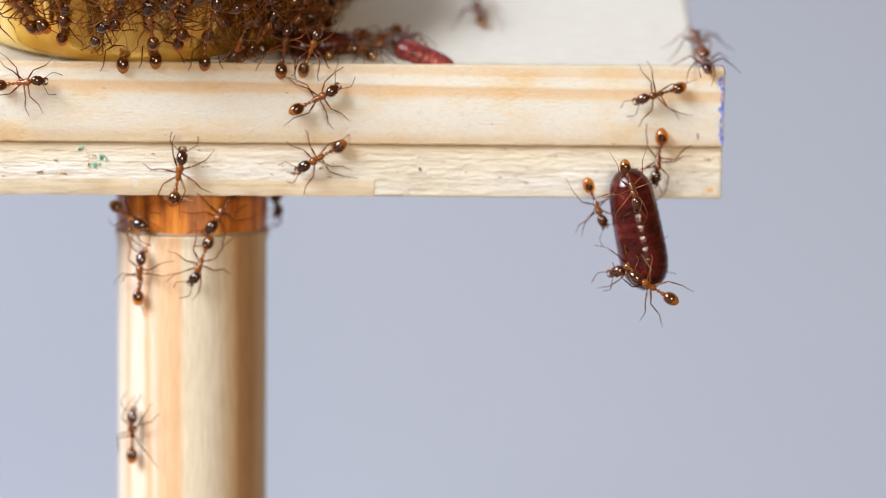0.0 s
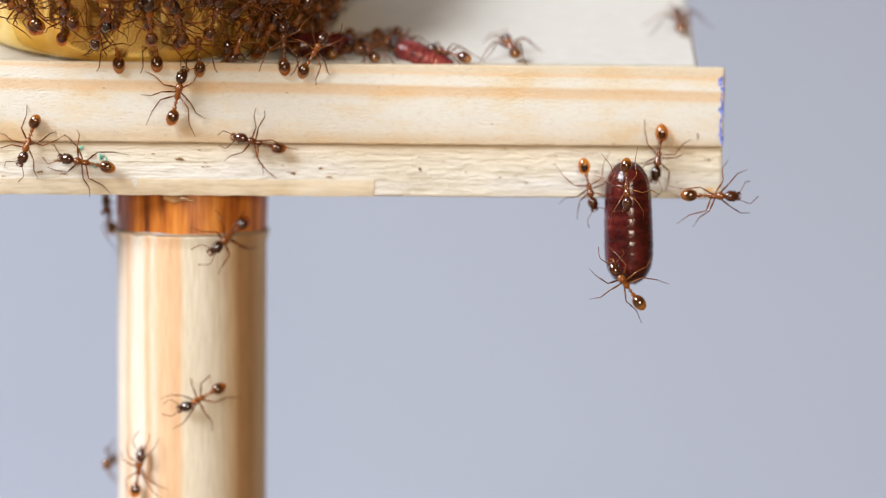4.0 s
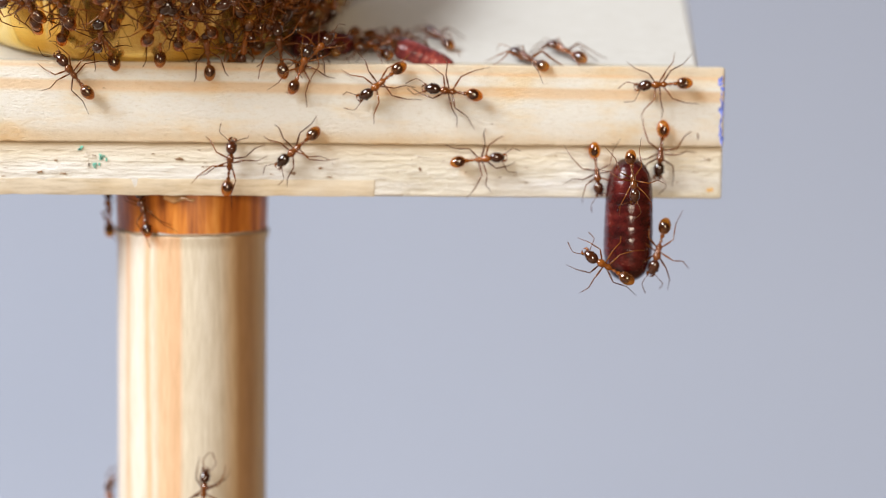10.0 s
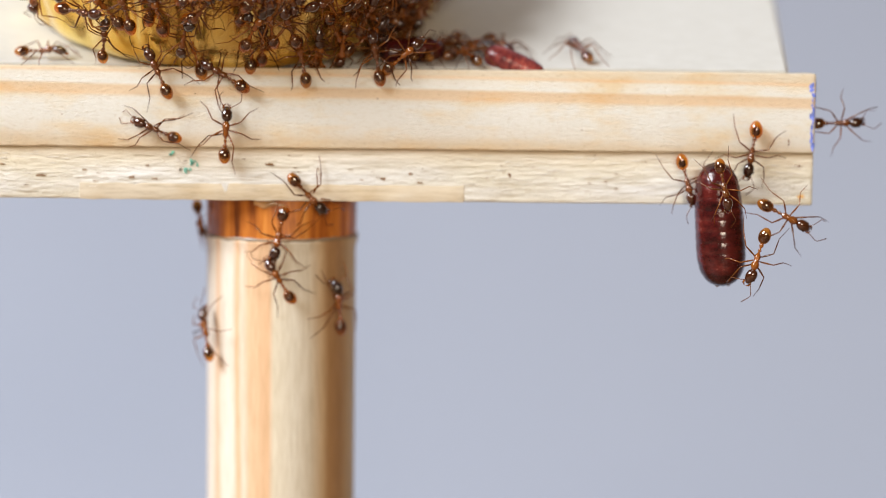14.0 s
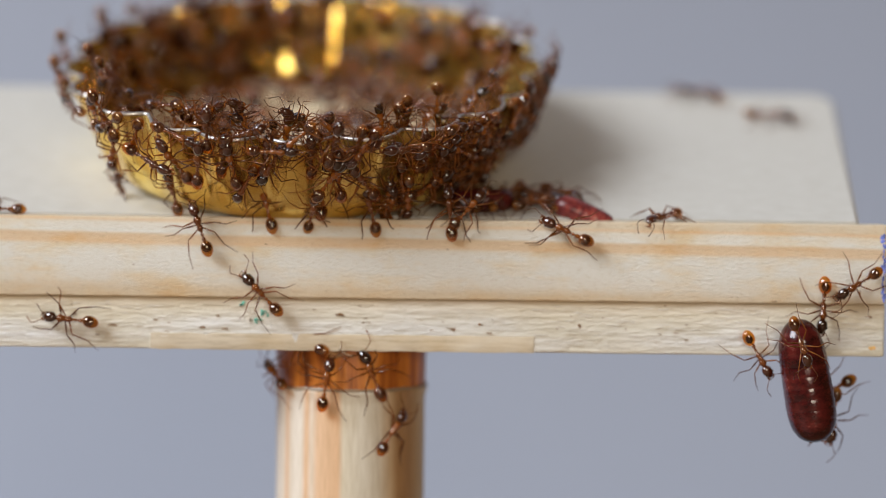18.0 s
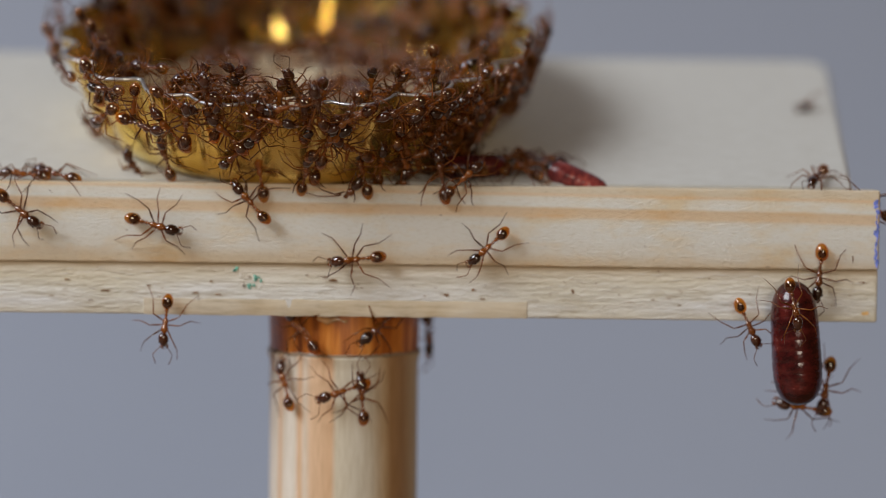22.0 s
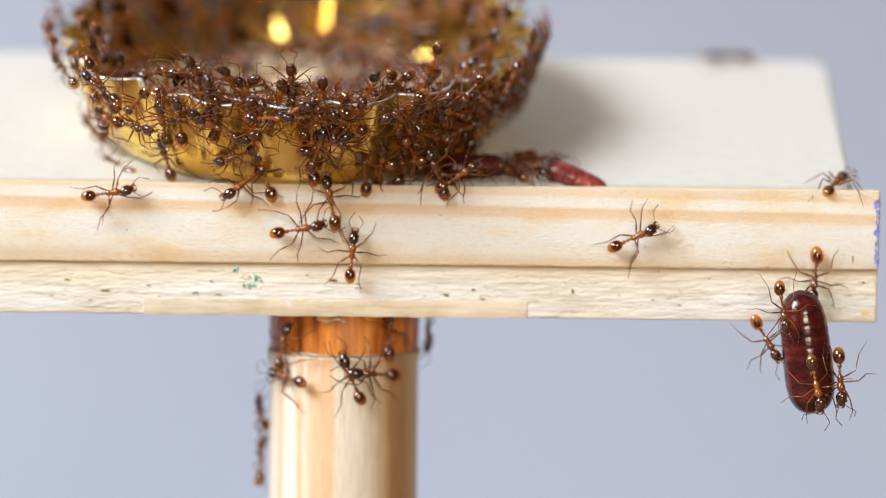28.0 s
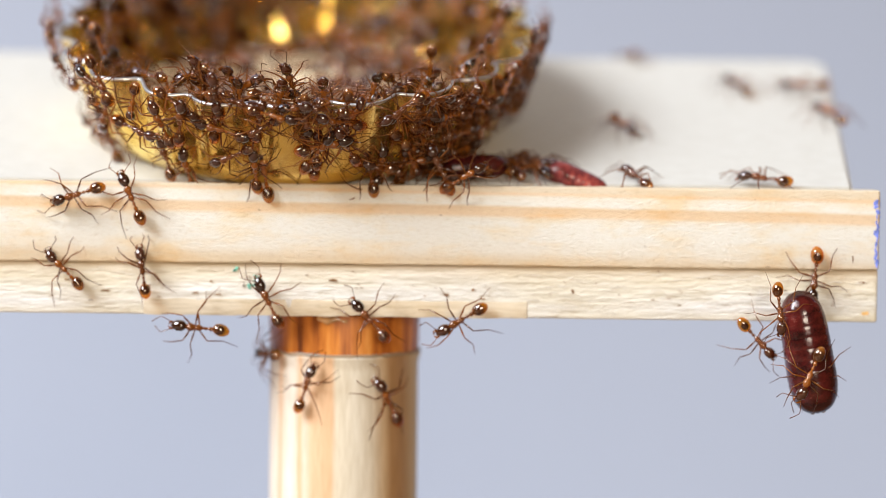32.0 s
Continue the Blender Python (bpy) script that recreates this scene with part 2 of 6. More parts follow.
def glue_film():
    """Thin dull glue soaked into sawn wood, greyish tan and cloudy."""
    m, n, l, b = material("yellowed_glue_film")
    fib = noise_node(n, l, coords(n, l, (300, 2400, 2400)), 1.0, 6, 0.7)
    r = ramp(n, [(0.28, (0.36, 0.30, 0.21)), (0.45, (0.55, 0.48, 0.37)), (0.7, (0.66, 0.60, 0.49))])
    l.new(fib, r.inputs[0])
    cloud = noise_node(n, l, coords(n, l, (0.5, 1, 1)), 420.0, 4, 0.6)
    g = ramp(n, [(0.35, (0.93, 0.86, 0.74)), (0.6, (1, 1, 1))])
    l.new(cloud, g.inputs[0])
    l.new(mix(n, l, 1.0, r.outputs[0], g.outputs[0], "MULTIPLY"), b.inputs["Base Color"])
    b.inputs["Roughness"].default_value = 0.42
    bump(n, l, b, fib, 0.3, 0.0001)
    return m


PINE, SAWN, POST, COLLAR, BOARD = pine_bar(), rough_bar(), post_wood(), collar_wood(), painted_board()
GOLD, PUPA, CARD = gold_foil(), pupa_skin(), wall_paint()
PALE_PUPA = pupa_skin("paler_pupa_skin", (3.2, 5.5, 5.0))
SILVER = plain("bare_tin_edge", (0.72, 0.71, 0.68), 0.3, 1.0)
LINER = plain("cap_liner", (0.68, 0.58, 0.40), 0.4, vary=0.3, scale=250)
BLUE = plain("blue_ink", (0.16, 0.22, 0.66), 0.6, vary=0.5, scale=2500)
GREEN = plain("green_paint", (0.16, 0.50, 0.40), 0.5, vary=0.4, scale=3000)
SPECK = plain("dark_knot", (0.21, 0.11, 0.045), 0.8, vary=0.6, scale=6000)
GLUE = plain("dried_glue", (0.78, 0.74, 0.66), 0.25, coat=0.4)
SPLINT = plain("torn_pale_fibre", (0.74, 0.715, 0.67), 0.6, vary=0.2)
GLUE_RESIN = plain("clear_glue_smear", (0.50, 0.28, 0.12), 0.2, vary=0.3, scale=900, coat=0.5)
GLUE_DULL = plain("dull_glue", (0.26, 0.19, 0.125), 0.35, vary=0.35, scale=700)
GLUE_TAN = glue_film()
HEAD = chitin("head_shell", (0.008, 0.002, 0.001), (0.055, 0.013, 0.004), 0.12)
THORAX = chitin("thorax_shell", (0.055, 0.013, 0.002), (0.27, 0.080, 0.008), 0.16, 0.22)
LEG = chitin("leg_shell", (0.035, 0.011, 0.003), (0.22, 0.075, 0.014), 0.25, 0.25, 0.5)
GASTER, AMBER = gaster_shell(), gaster_shell(0.15)
CORE = chitin("dark_crop", (0.006, 0.002, 0.001), (0.025, 0.007, 0.002), 0.3, 0.0, 0.0)


# ---- building helpers ----
def finish(name, bm, mat, smooth=True):
    me = bpy.data.meshes.new(name)
    bm.to_mesh(me)
    bm.free()
    me.materials.append(mat)
    if smooth:
        me.shade_smooth()
    return me


def part(name, data, mat, parent, label="", at=None, smooth=True):
    me = data if isinstance(data, bpy.types.Mesh) else finish(name, data, mat, smooth)
    ob = new(name, me)
    ob.parent = parent
    if at is not None:
        ob.matrix_basis = at
    if label:
        ob["label"] = label
    return ob


def smooth_by_angle(me, angle=40):
    me.shade_smooth()
    me.set_sharp_from_angle(angle=radians(angle))
    return me


def block(x0, x1, y0, y1, z0, z1, bevel, cuts=0, rag=0.0, seed=0):
    """A box in mm with rounded edges; cut along x and ragged where asked."""
    bm = bmesh.new()
    bmesh.ops.create_cube(bm, size=1.0)
    for v in bm.verts:
        v.co = Vector(((x0 + x1) / 2 + v.co.x * (x1 - x0), (y0 + y1) / 2 + v.co.y * (y1 - y0), (z0 + z1) / 2 + v.co.z * (z1 - z0))) * MM
    bmesh.ops.bevel(bm, geom=bm.edges[:], offset=bevel * MM, segments=3, profile=0.5, affect="EDGES")
    if cuts:
        step = (x1 - x0) / cuts
        for i in range(1, cuts):
            geom = bm.verts[:] + bm.edges[:] + bm.faces[:]
            bmesh.ops.bisect_plane(bm, geom=geom, plane_co=((x0 + i * step) * MM, 0, 0), plane_no=(1, 0, 0))
        for v in bm.verts:
            k = noise.noise_vector(Vector((v.co.x * 900, v.co.y * 700 + seed, v.co.z * 700)))
            v.co += Vector((0, k.y, k.z)) * rag * MM
    return bm


def lathe(profile, seg=48, flute=None):
    """A surface of revolution round z from (radius, height) in mm."""
    bm = bmesh.new()
    rings = []
    for r, h in profile:
        ring = []
        for i in range(seg):
            a = 2 * math.pi * i / seg
            rr = r + (flute(a, h) if flute else 0)
            ring.append(bm.verts.new((rr * math.cos(a) * MM, rr * math.sin(a) * MM, h * MM)))
        rings.append(ring)
    for a, b in zip(rings, rings[1:]):
        for i in range(seg):
            j = (i + 1) % seg
            bm.faces.new((a[i], a[j], b[j], b[i]))
    return bm


def tube(points, radii, sides=6):
    """A tapered tube through points in mm."""
    bm = bmesh.new()
    pts = [Vector(p) * MM for p in points]
    rings = []
    for i, p in enumerate(pts):
        d = (pts[min(i + 1, len(pts) - 1)] - pts[max(i - 1, 0)]).normalized()
        s = d.cross(Vector((0.31, 0.22, 0.93))).normalized()
        u = d.cross(s)
        rings.append([bm.verts.new(p + (s * math.cos(a) + u * math.sin(a)) * radii[i] * MM) for a in [2 * math.pi * k / sides for k in range(sides)]])
    for a, b in zip(rings, rings[1:]):
        for k in range(sides):
            bm.faces.new((a[k], a[(k + 1) % sides], b[(k + 1) % sides], b[k]))
    bm.faces.new(rings[0][::-1])
    bm.faces.new(rings[-1])
    return bm


def blob(cx, cz, lx, ly, lz, shape=None, seg=16, rings=10, bm=None):
    """A rounded body along x, in mm, shaped by shape(s) over its length from -1 to 1."""
    bm = bm or bmesh.new()
    made = bmesh.ops.create_uvsphere(bm, u_segments=seg, v_segments=rings, radius=1.0)["verts"]
    for v in made:
        x, y, z = v.co.z, v.co.x, v.co.y
        k = shape(x) if shape else 1.0
        v.co = Vector((cx + x * lx, y * ly * k, cz + z * lz * k)) * MM
    bmesh.ops.recalc_face_normals(bm, faces=bm.faces[:])
    return bm


def patch(x, z, w, h, seed, y=0.0, thick=0.06, seg=12):
    """A small irregular spot lying on a front face, in mm."""
    rnd = random.Random(seed)
    bm = bmesh.new()
    out = [(1 + rnd.uniform(-0.6, 0.35)) for _ in range(seg)]
    lo, hi = [], []
    for i, k in enumerate(out):
        a = 2 * math.pi * i / seg
        px, pz = x + k * w / 2 * math.cos(a), z + k * h / 2 * math.sin(a)
        lo.append(bm.verts.new((px * MM, (y + 0.02) * MM, pz * MM)))
        hi.append(bm.verts.new(((x + (px - x) * 0.8) * MM, (y - thick) * MM, (z + (pz - z) * 0.8) * MM)))
    bm.faces.new(hi)
    for i in range(seg):
        j = (i + 1) % seg
        bm.faces.new((lo[i], lo[j], hi[j], hi[i]))
    bmesh.ops.recalc_face_normals(bm, faces=bm.faces[:])
    return bm


# ---- places on the stand ----
def frame_of(o, fwd, up):
    """A pose at o (mm) whose x runs along fwd and whose z along up."""
    z = Vector(up).normalized()
    x = Vector(fwd)
    x = (x - z * x.dot(z)).normalized()
    y = z.cross(x)
    m = Matrix((x, y, z)).transposed().to_4x4()
    m.translation = Vector(o) * MM
    return m


LOW_Y, POST_X, POST_Y, POST_R = 0.25, -16.65, 5.8, 5.0


def on_bar(x, z, turn, lean=0):
    """On the front of the two bars; turn: 0 heads to +x, 90 up."""
    a = radians(turn)
    y = 0.0 if z > 6.8 else LOW_Y
    return frame_of((x, y, z), (math.cos(a), 0, math.sin(a)), (0, -1, radians(lean)))


def on_post(phi, z, turn):
    """On the round of the post; phi: degrees round it from its front, to +x."""
    a, p = radians(turn), radians(phi)
    s, c = math.sin(p), math.cos(p)
    return frame_of((POST_X + s * POST_R, POST_Y - c * POST_R, z), (math.cos(a) * c, math.cos(a) * s, math.sin(a)), (s, -c, 0))


def under_bar(x, y, turn):
    """On the underside of the lower bar; turn 90 heads to its back."""
    a = radians(turn)
    return frame_of((x, y, 3.6), (math.cos(a), math.sin(a), 0), (0, 0, -1))


def bar_top(x, y, turn):
    """On top of the lower bar, in the gap behind the upper one."""
    a = radians(turn)
    return frame_of((x, y, 6.82), (math.cos(a), math.sin(a), 0), (0, 0, 1))


def bar_ridge(x, turn):
    """On top of the upper bar; turn 90 heads to its back."""
    a = radians(turn)
    return frame_of((x, 1.2, 12.0), (math.cos(a), math.sin(a), 0), (0, 0, 1))


def bar_arris(x, turn):
    """Over the top front edge of the upper bar."""
    a = radians(turn)
    return frame_of((x, -0.05, 12.05), (math.cos(a), math.sin(a), math.sin(a)), (0, -1, 1))


def plate_under(u, v, turn):
    a = radians(turn)
    c, s = math.cos(TILT), math.sin(TILT)
    return frame_of((u, 0.3 + v * c + 2.3 * s, 11.4 + v * s - 2.3 * c), (math.cos(a), math.sin(a) * c, math.sin(a) * s), (0, s, -c))


CAP_U, CAP_V, CAP_H = -20.3, 14.3, 6.66


def on_cap(th, s, turn, lift=0.0, inner=False):
    """On the skirt of the cap at th degrees round it (270 is the front), s from its foot (0) to its rim (1); turn 90 heads up."""
    a, t = radians(th), radians(turn)
    r, h = 14.4 + 1.75 * max(s, 0) ** 1.3, 0.9 + 5.6 * s
    side, out = Vector((-math.sin(a), math.cos(a), 0)), Vector((math.cos(a), math.sin(a), 0))
    up = (out * 0.30 + Vector((0, 0, 0.95))).normalized()
    nor = (out * 0.95 - Vector((0, 0, 0.30))).normalized()
    if inner:
        nor, r = -nor, r - 1.1
    fwd = side * math.cos(t) + up * math.sin(t)
    m = on_plate(CAP_U, CAP_V, 0) @ frame_of(out * r + Vector((0, 0, h)) + nor * lift, fwd, nor)
    return m


def in_cap(th, r, turn, lift=0.0):
    """On the floor of the cap."""
    a = radians(th)
    return on_plate(CAP_U, CAP_V, 0) @ pose(r * math.cos(a) * MM, r * math.sin(a) * MM, (0.7 + lift) * MM, 0, 0, turn)


def on_plate(u, v, turn):
    """On the tilted board; turn: 0 heads to +x, 90 to its back."""
    a = radians(turn)
    v = min(v, 24.0 + (v - 24.0) * 0.6)
    c, s = math.cos(TILT), math.sin(TILT)
    return frame_of((u, 0.3 + v * c, 11.4 + v * s), (math.cos(a), math.sin(a) * c, math.sin(a) * s), (0, -s, c))


def hung(x, y, z, turn, side=0, back=0):
    """Free, seen from its back or flank: turn in the upright plane, side rolls it about its length, back tips its head away."""
    a = radians(turn)
    m = frame_of((x, y, z), (math.cos(a), math.sin(radians(back)), math.sin(a)), (0, -1, 0))
    return m @ pose(0, 0, 0, side, 0, 0)


# ---- setting ----
def paper_sweep():
    """Grey-blue paper that lies on the table behind the stand and curves up into a wall; sizes in mm."""
    # the curve and forward-leaning top are made up to darken the backdrop upwards
    line = [(120, -159)] + [(190 + 210 * math.sin(radians(a)), 51 - 210 * math.cos(radians(a))) for a in range(0, 111, 5)] + [(105, 880)]
    bm = bmesh.new()
    rows = []
    for x in (-900, 900):
        for off in (0.0, 1.0):
            rows.append([bm.verts.new((x * MM, (y + off) * MM, (z - off) * MM)) for y, z in line])
    a, b, c, d = rows
    n = len(line)
    for k in range(n - 1):
        bm.faces.new((a[k], c[k], c[k + 1], a[k + 1]))
        bm.faces.new((b[k], b[k + 1], d[k + 1], d[k]))
        bm.faces.new((a[k], a[k + 1], b[k + 1], b[k]))
        bm.faces.new((c[k], d[k], d[k + 1], c[k + 1]))
    for k in (0, n - 1):
        bm.faces.new((a[k], b[k], d[k], c[k]))
    bmesh.ops.recalc_face_normals(bm, faces=bm.faces[:])
    return bm


wall = part("backdrop", paper_sweep(), CARD, None, "plain matt grey-blue paper sweep behind the stand, curve added to darken it upwards")
smooth_by_angle(wall.data)
tagged(wall, category="backdrop", kind="structure")
# unseen ground; its brown is picked to throw warm bounce onto the ants
table = part("ground", block(-900, 900, -900, 500, -175, -160.5, 1), plain("brown_tabletop", (0.20, 0.115, 0.06), 0.5, scale=60), None, "unseen brown wooden tabletop under the stand, added for warm bounce")
tagged(table, category="tabletop", kind="structure")


# ---- the stand ----
def make_stand():
    root = tagged(new("wooden_stand"), "small stand of pale pine bars and board on a round post", "stand")
    up = part("upper_bar", block(-50, 18.3, 0.0, 2.0, 6.8, 12.0, 0.14, 110, 0.035, 3), PINE, root, "planed cream pine bar with tan grain lines")
    part("ink_mark", ink(), BLUE, up, "blue ink left on the sawn end")
    for x, z, w, h in ((-30.6, 8.9, 0.2, 0.06), (-10.2, 10.1, 0.15, 0.06), (3.1, 8.2, 0.2, 0.05), (-22.0, 10.3, 0.15, 0.08), (16.6, 7.5, 0.12, 0.5), (11.0, 6.95, 0.5, 0.1)):
        part("knot_speck", patch(x, z, w, h, int(x * 7 + 400), 0.0, 0.02), SPECK, up)
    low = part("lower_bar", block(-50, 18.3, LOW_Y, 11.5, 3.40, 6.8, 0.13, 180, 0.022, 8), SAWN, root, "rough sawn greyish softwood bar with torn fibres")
    part("glue_film", block(-29.5, -4.5, LOW_Y - 0.03, LOW_Y + 0.25, 3.38, 4.45, 0.02, 160, 0.055, 5), GLUE_TAN, low, "greyish tan film of dried glue")
    dots = ((-9.75, 4.85, 0.36, 0.24), (-1.55, 5.2, 0.24, 0.36), (-7.4, 4.65, 0.45, 0.10), (-8.0, 5.2, 0.4, 0.16), (-26.1, 4.85, 0.5, 0.16), (-24.6, 4.75, 0.5, 0.13),
            (-25.1, 5.6, 0.3, 0.12), (-17.2, 5.75, 0.7, 0.2), (-32.0, 4.9, 0.6, 0.14), (-34.5, 5.6, 0.5, 0.12), (17.3, 6.0, 0.5, 0.15), (-29.2, 5.3, 0.4, 0.1))
    for x, z, w, h in dots:
        part("knot_speck", patch(x, z, w, h, int(x * 9 + 900), LOW_Y - 0.03, 0.03), SPECK, low)
    rnd = random.Random(77)
    for x, z, w, h in ((-22.0, 5.75, 0.5, 0.4), (-22.5, 5.30, 0.4, 0.3), (-23.6, 6.40, 0.4, 0.25)):
        for k in range(5):
            part("paint_speck", patch(x + rnd.uniform(-0.5, 0.5) * w, z + rnd.uniform(-0.5, 0.5) * h, w * rnd.uniform(0.35, 0.8), h * rnd.uniform(0.35, 0.8), k + int(x * 5 + 700), LOW_Y - 0.03, 0.03), GREEN, low, "fleck of green paint")
    for k in range(6):
        part("glue_speck", patch(-22.95 + rnd.uniform(-0.3, 0.3), 5.65 + rnd.uniform(-0.35, 0.35), rnd.uniform(0.15, 0.4), rnd.uniform(0.12, 0.4), 21 + k, LOW_Y - 0.03, 0.03), GLUE, low, "pale dried splash")
    for k in range(34):
        x, z = rnd.uniform(-36, 17), rnd.triangular(4.0, 6.6, 5.3)
        part("knot_speck", patch(x, z, rnd.uniform(0.10, 0.45), rnd.uniform(0.03, 0.07), k, LOW_Y - 0.03, 0.02, 8), SPECK, low)
    part("resin_spot", patch(17.6, 4.0, 0.6, 0.4, 4, LOW_Y, 0.03), plain("amber_resin", (0.68, 0.42, 0.16), 0.3, vary=0.3), low, "amber resin spot")
    rnd = random.Random(12)
    for i in range(150):
        x = rnd.choice([rnd.uniform(-36, -29), rnd.uniform(-5, 17), rnd.uniform(-5, 17)])
        z = rnd.uniform(4.2, 6.5)
        part("splinter", splinter(x, z, rnd.uniform(0.4, 1.7), rnd), SPLINT, low)
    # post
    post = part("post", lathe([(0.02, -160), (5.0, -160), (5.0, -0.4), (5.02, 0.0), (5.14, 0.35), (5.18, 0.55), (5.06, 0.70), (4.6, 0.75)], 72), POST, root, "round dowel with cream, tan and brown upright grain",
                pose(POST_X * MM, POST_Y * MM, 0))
    part("dowel_end", lathe([(4.5, 0.6), (5.02, 0.68), (5.06, 2.4), (5.08, 3.36), (4.0, 3.39)], 72), COLLAR, post, "resinous orange-brown end of the dowel under the bar")
    part("glue_ring", glue_ring(), GLUE_DULL, post, "uneven ring of dried whitish glue")
    part("glue_drip", glue_drip(), GLUE_RESIN, post, "clear smear of dried glue")
    # board
    top = part("board", board(), BOARD, root, "whitewashed board with rounded corner sloping up behind the bars", on_plate(0, 0, 0))
    return root


def ink():
    """Scribbled ink wrapped round the front arris of the sawn end."""
    bm = bmesh.new()
    rnd = random.Random(5)
    for i in range(13):
        z0 = 7.2 + i * 0.33
        for b in (block(18.22, 18.36, 0.12 + rnd.uniform(0, 0.2), 1.7, z0, z0 + rnd.uniform(0.15, 0.4), 0.03),
                  patch(18.12 + rnd.uniform(-0.10, 0.06), z0 + 0.1, rnd.uniform(0.10, 0.24 + 0.02 * i), rnd.uniform(0.25, 0.9), i, 0.0, 0.02)):
            me = bpy.data.meshes.new("tmp")
            b.to_mesh(me)
            b.free()
            bm.from_mesh(me)
            bpy.data.meshes.remove(me)
    return bm


def splinter(x, z, length, rnd):
    y = LOW_Y + 0.02
    lift = rnd.uniform(0.02, 0.09)
    return tube([(x, y, z), (x + length * 0.5, y - lift, z + rnd.uniform(-0.05, 0.05)), (x + length, y, z + rnd.uniform(-0.08, 0.08))], [0.006, rnd.uniform(0.012, 0.03), 0.006], 5)


def glue_ring():
    bm = bmesh.new()
    rings = []
    for i in range(90):
        a = 2 * math.pi * i / 90
        r = 5.06 + 0.10 * noise.noise((3 * math.cos(a), 3 * math.sin(a), 0))
        h = 0.70 + 0.10 * noise.noise((5 * math.cos(a), 5 * math.sin(a), 7))
        t = 0.12 + 0.08 * noise.noise((7 * math.cos(a), 7 * math.sin(a), 3))
        rings.append([bm.verts.new(((r + t * math.cos(b)) * math.cos(a) * MM, (r + t * math.cos(b)) * math.sin(a) * MM, (h + t * math.sin(b)) * MM)) for b in [2 * math.pi * k / 6 for k in range(6)]])
    for i in range(90):
        p, q = rings[i], rings[(i + 1) % 90]
        for k in range(6):
            bm.faces.new((p[k], q[k], q[(k + 1) % 6], p[(k + 1) % 6]))
    return bm


def glue_drip():
    bm = blob(0, 0, 1.1, 0.14, 0.22, None, 20, 12)
    for v in bm.verts:
        v.co.z += 0.00022 * noise.noise(v.co * 1800)
        v.co.x += 0.0003 * noise.noise(v.co * 1300 + Vector((5, 0, 0)))
    m = pose(-0.6 * MM, -5.05 * MM, 3.1 * MM)
    bm.transform(m)
    return bm


def board():
    """Board outline with its back corners rounded, lying from just behind the upper bar."""
    u0, u1, v0, v1, r = -58.0, 16.9, 1.87, 28.1, 1.9
    pts = [(u0, v0), (u1, v0)]
    for k in range(7):
        a = radians(15 * k)
        pts.append((u1 + 1.9 - r + r * math.cos(a), v1 - r + r * math.sin(a)))
    for k in range(7):
        a = radians(90 + 15 * k)
        pts.append((u0 + r + r * math.cos(a), v1 - r + r * math.sin(a)))
    bm = bmesh.new()
    f = bm.faces.new([bm.verts.new((u * MM, v * MM, 0)) for u, v in pts])
    ext = bmesh.ops.extrude_face_region(bm, geom=[f])
    bmesh.ops.translate(bm, vec=(0, 0, -2.2 * MM), verts=[v for v in ext["geom"] if isinstance(v, bmesh.types.BMVert)])
    bmesh.ops.recalc_face_normals(bm, faces=bm.faces[:])
    bmesh.ops.bevel(bm, geom=[e for e in bm.edges if abs(e.verts[0].co.z - e.verts[1].co.z) < 1e-7], offset=0.25 * MM, segments=2, affect="EDGES")
    return bm


stand = make_stand()
for o in stand.children_recursive:
    smooth_by_angle(o.data)

# ---- bottle cap ----


def flute(a, h):
    k = max(0.0, (h - 0.3) / (CAP_H - 0.3)) ** 0.55
    dent = -0.8 * math.exp(-((a - radians(232)) / 0.10) ** 2) * k
    return 1.35 * k * (abs(math.cos(10.5 * a + 0.4)) ** 0.8 - 0.62) + dent


def make_cap():
    root = tagged(new("bottle_cap"), "gold crown bottle cap, open side up, crowded with ants", "bottle cap")
    root.matrix_basis = on_plate(CAP_U, CAP_V, 0)
    outer = [(0.02, 0.0), (12.6, 0.0), (13.5, 0.20), (14.0, 0.6), (14.3, 1.1), (14.5, 1.8), (14.85, 2.9), (15.2, 4.2), (15.65, 5.5), (16.1, 6.55)]
    inner = [(15.9, 6.55), (15.45, 5.5), (15.0, 4.2), (14.65, 2.9), (14.3, 1.8), (14.1, 1.1), (13.8, 0.7), (13.2, 0.45), (12.4, 0.35), (0.02, 0.35)]
    part("shell", lathe(outer, 252, flute), GOLD, root, "gold lacquered tin with crimped skirt")
    part("inside", lathe(inner, 252, flute), GOLD, root, "gold lacquered inner wall")
    part("rim_edge", lathe([(16.1, 6.55), (16.16, 6.66), (16.0, 6.74), (15.84, 6.66), (15.9, 6.55)], 252, flute), SILVER, root, "bare silvery cut edge")
    part("liner", lathe([(0.02, 0.5), (12.6, 0.5), (13.1, 0.7), (13.4, 0.9), (13.3, 0.4)], 96), LINER, root, "dull sealing liner in the bottom")
    return root


cap = make_cap()


# ---- pupae ----
def pupa_radius(s):
    """Half width along a pupa, s from -1 (tail) to 1 (head)."""
    return (max(0.0, 1 - abs(s) ** 4.4)) ** 0.5 * (1.0 - 0.06 * s)


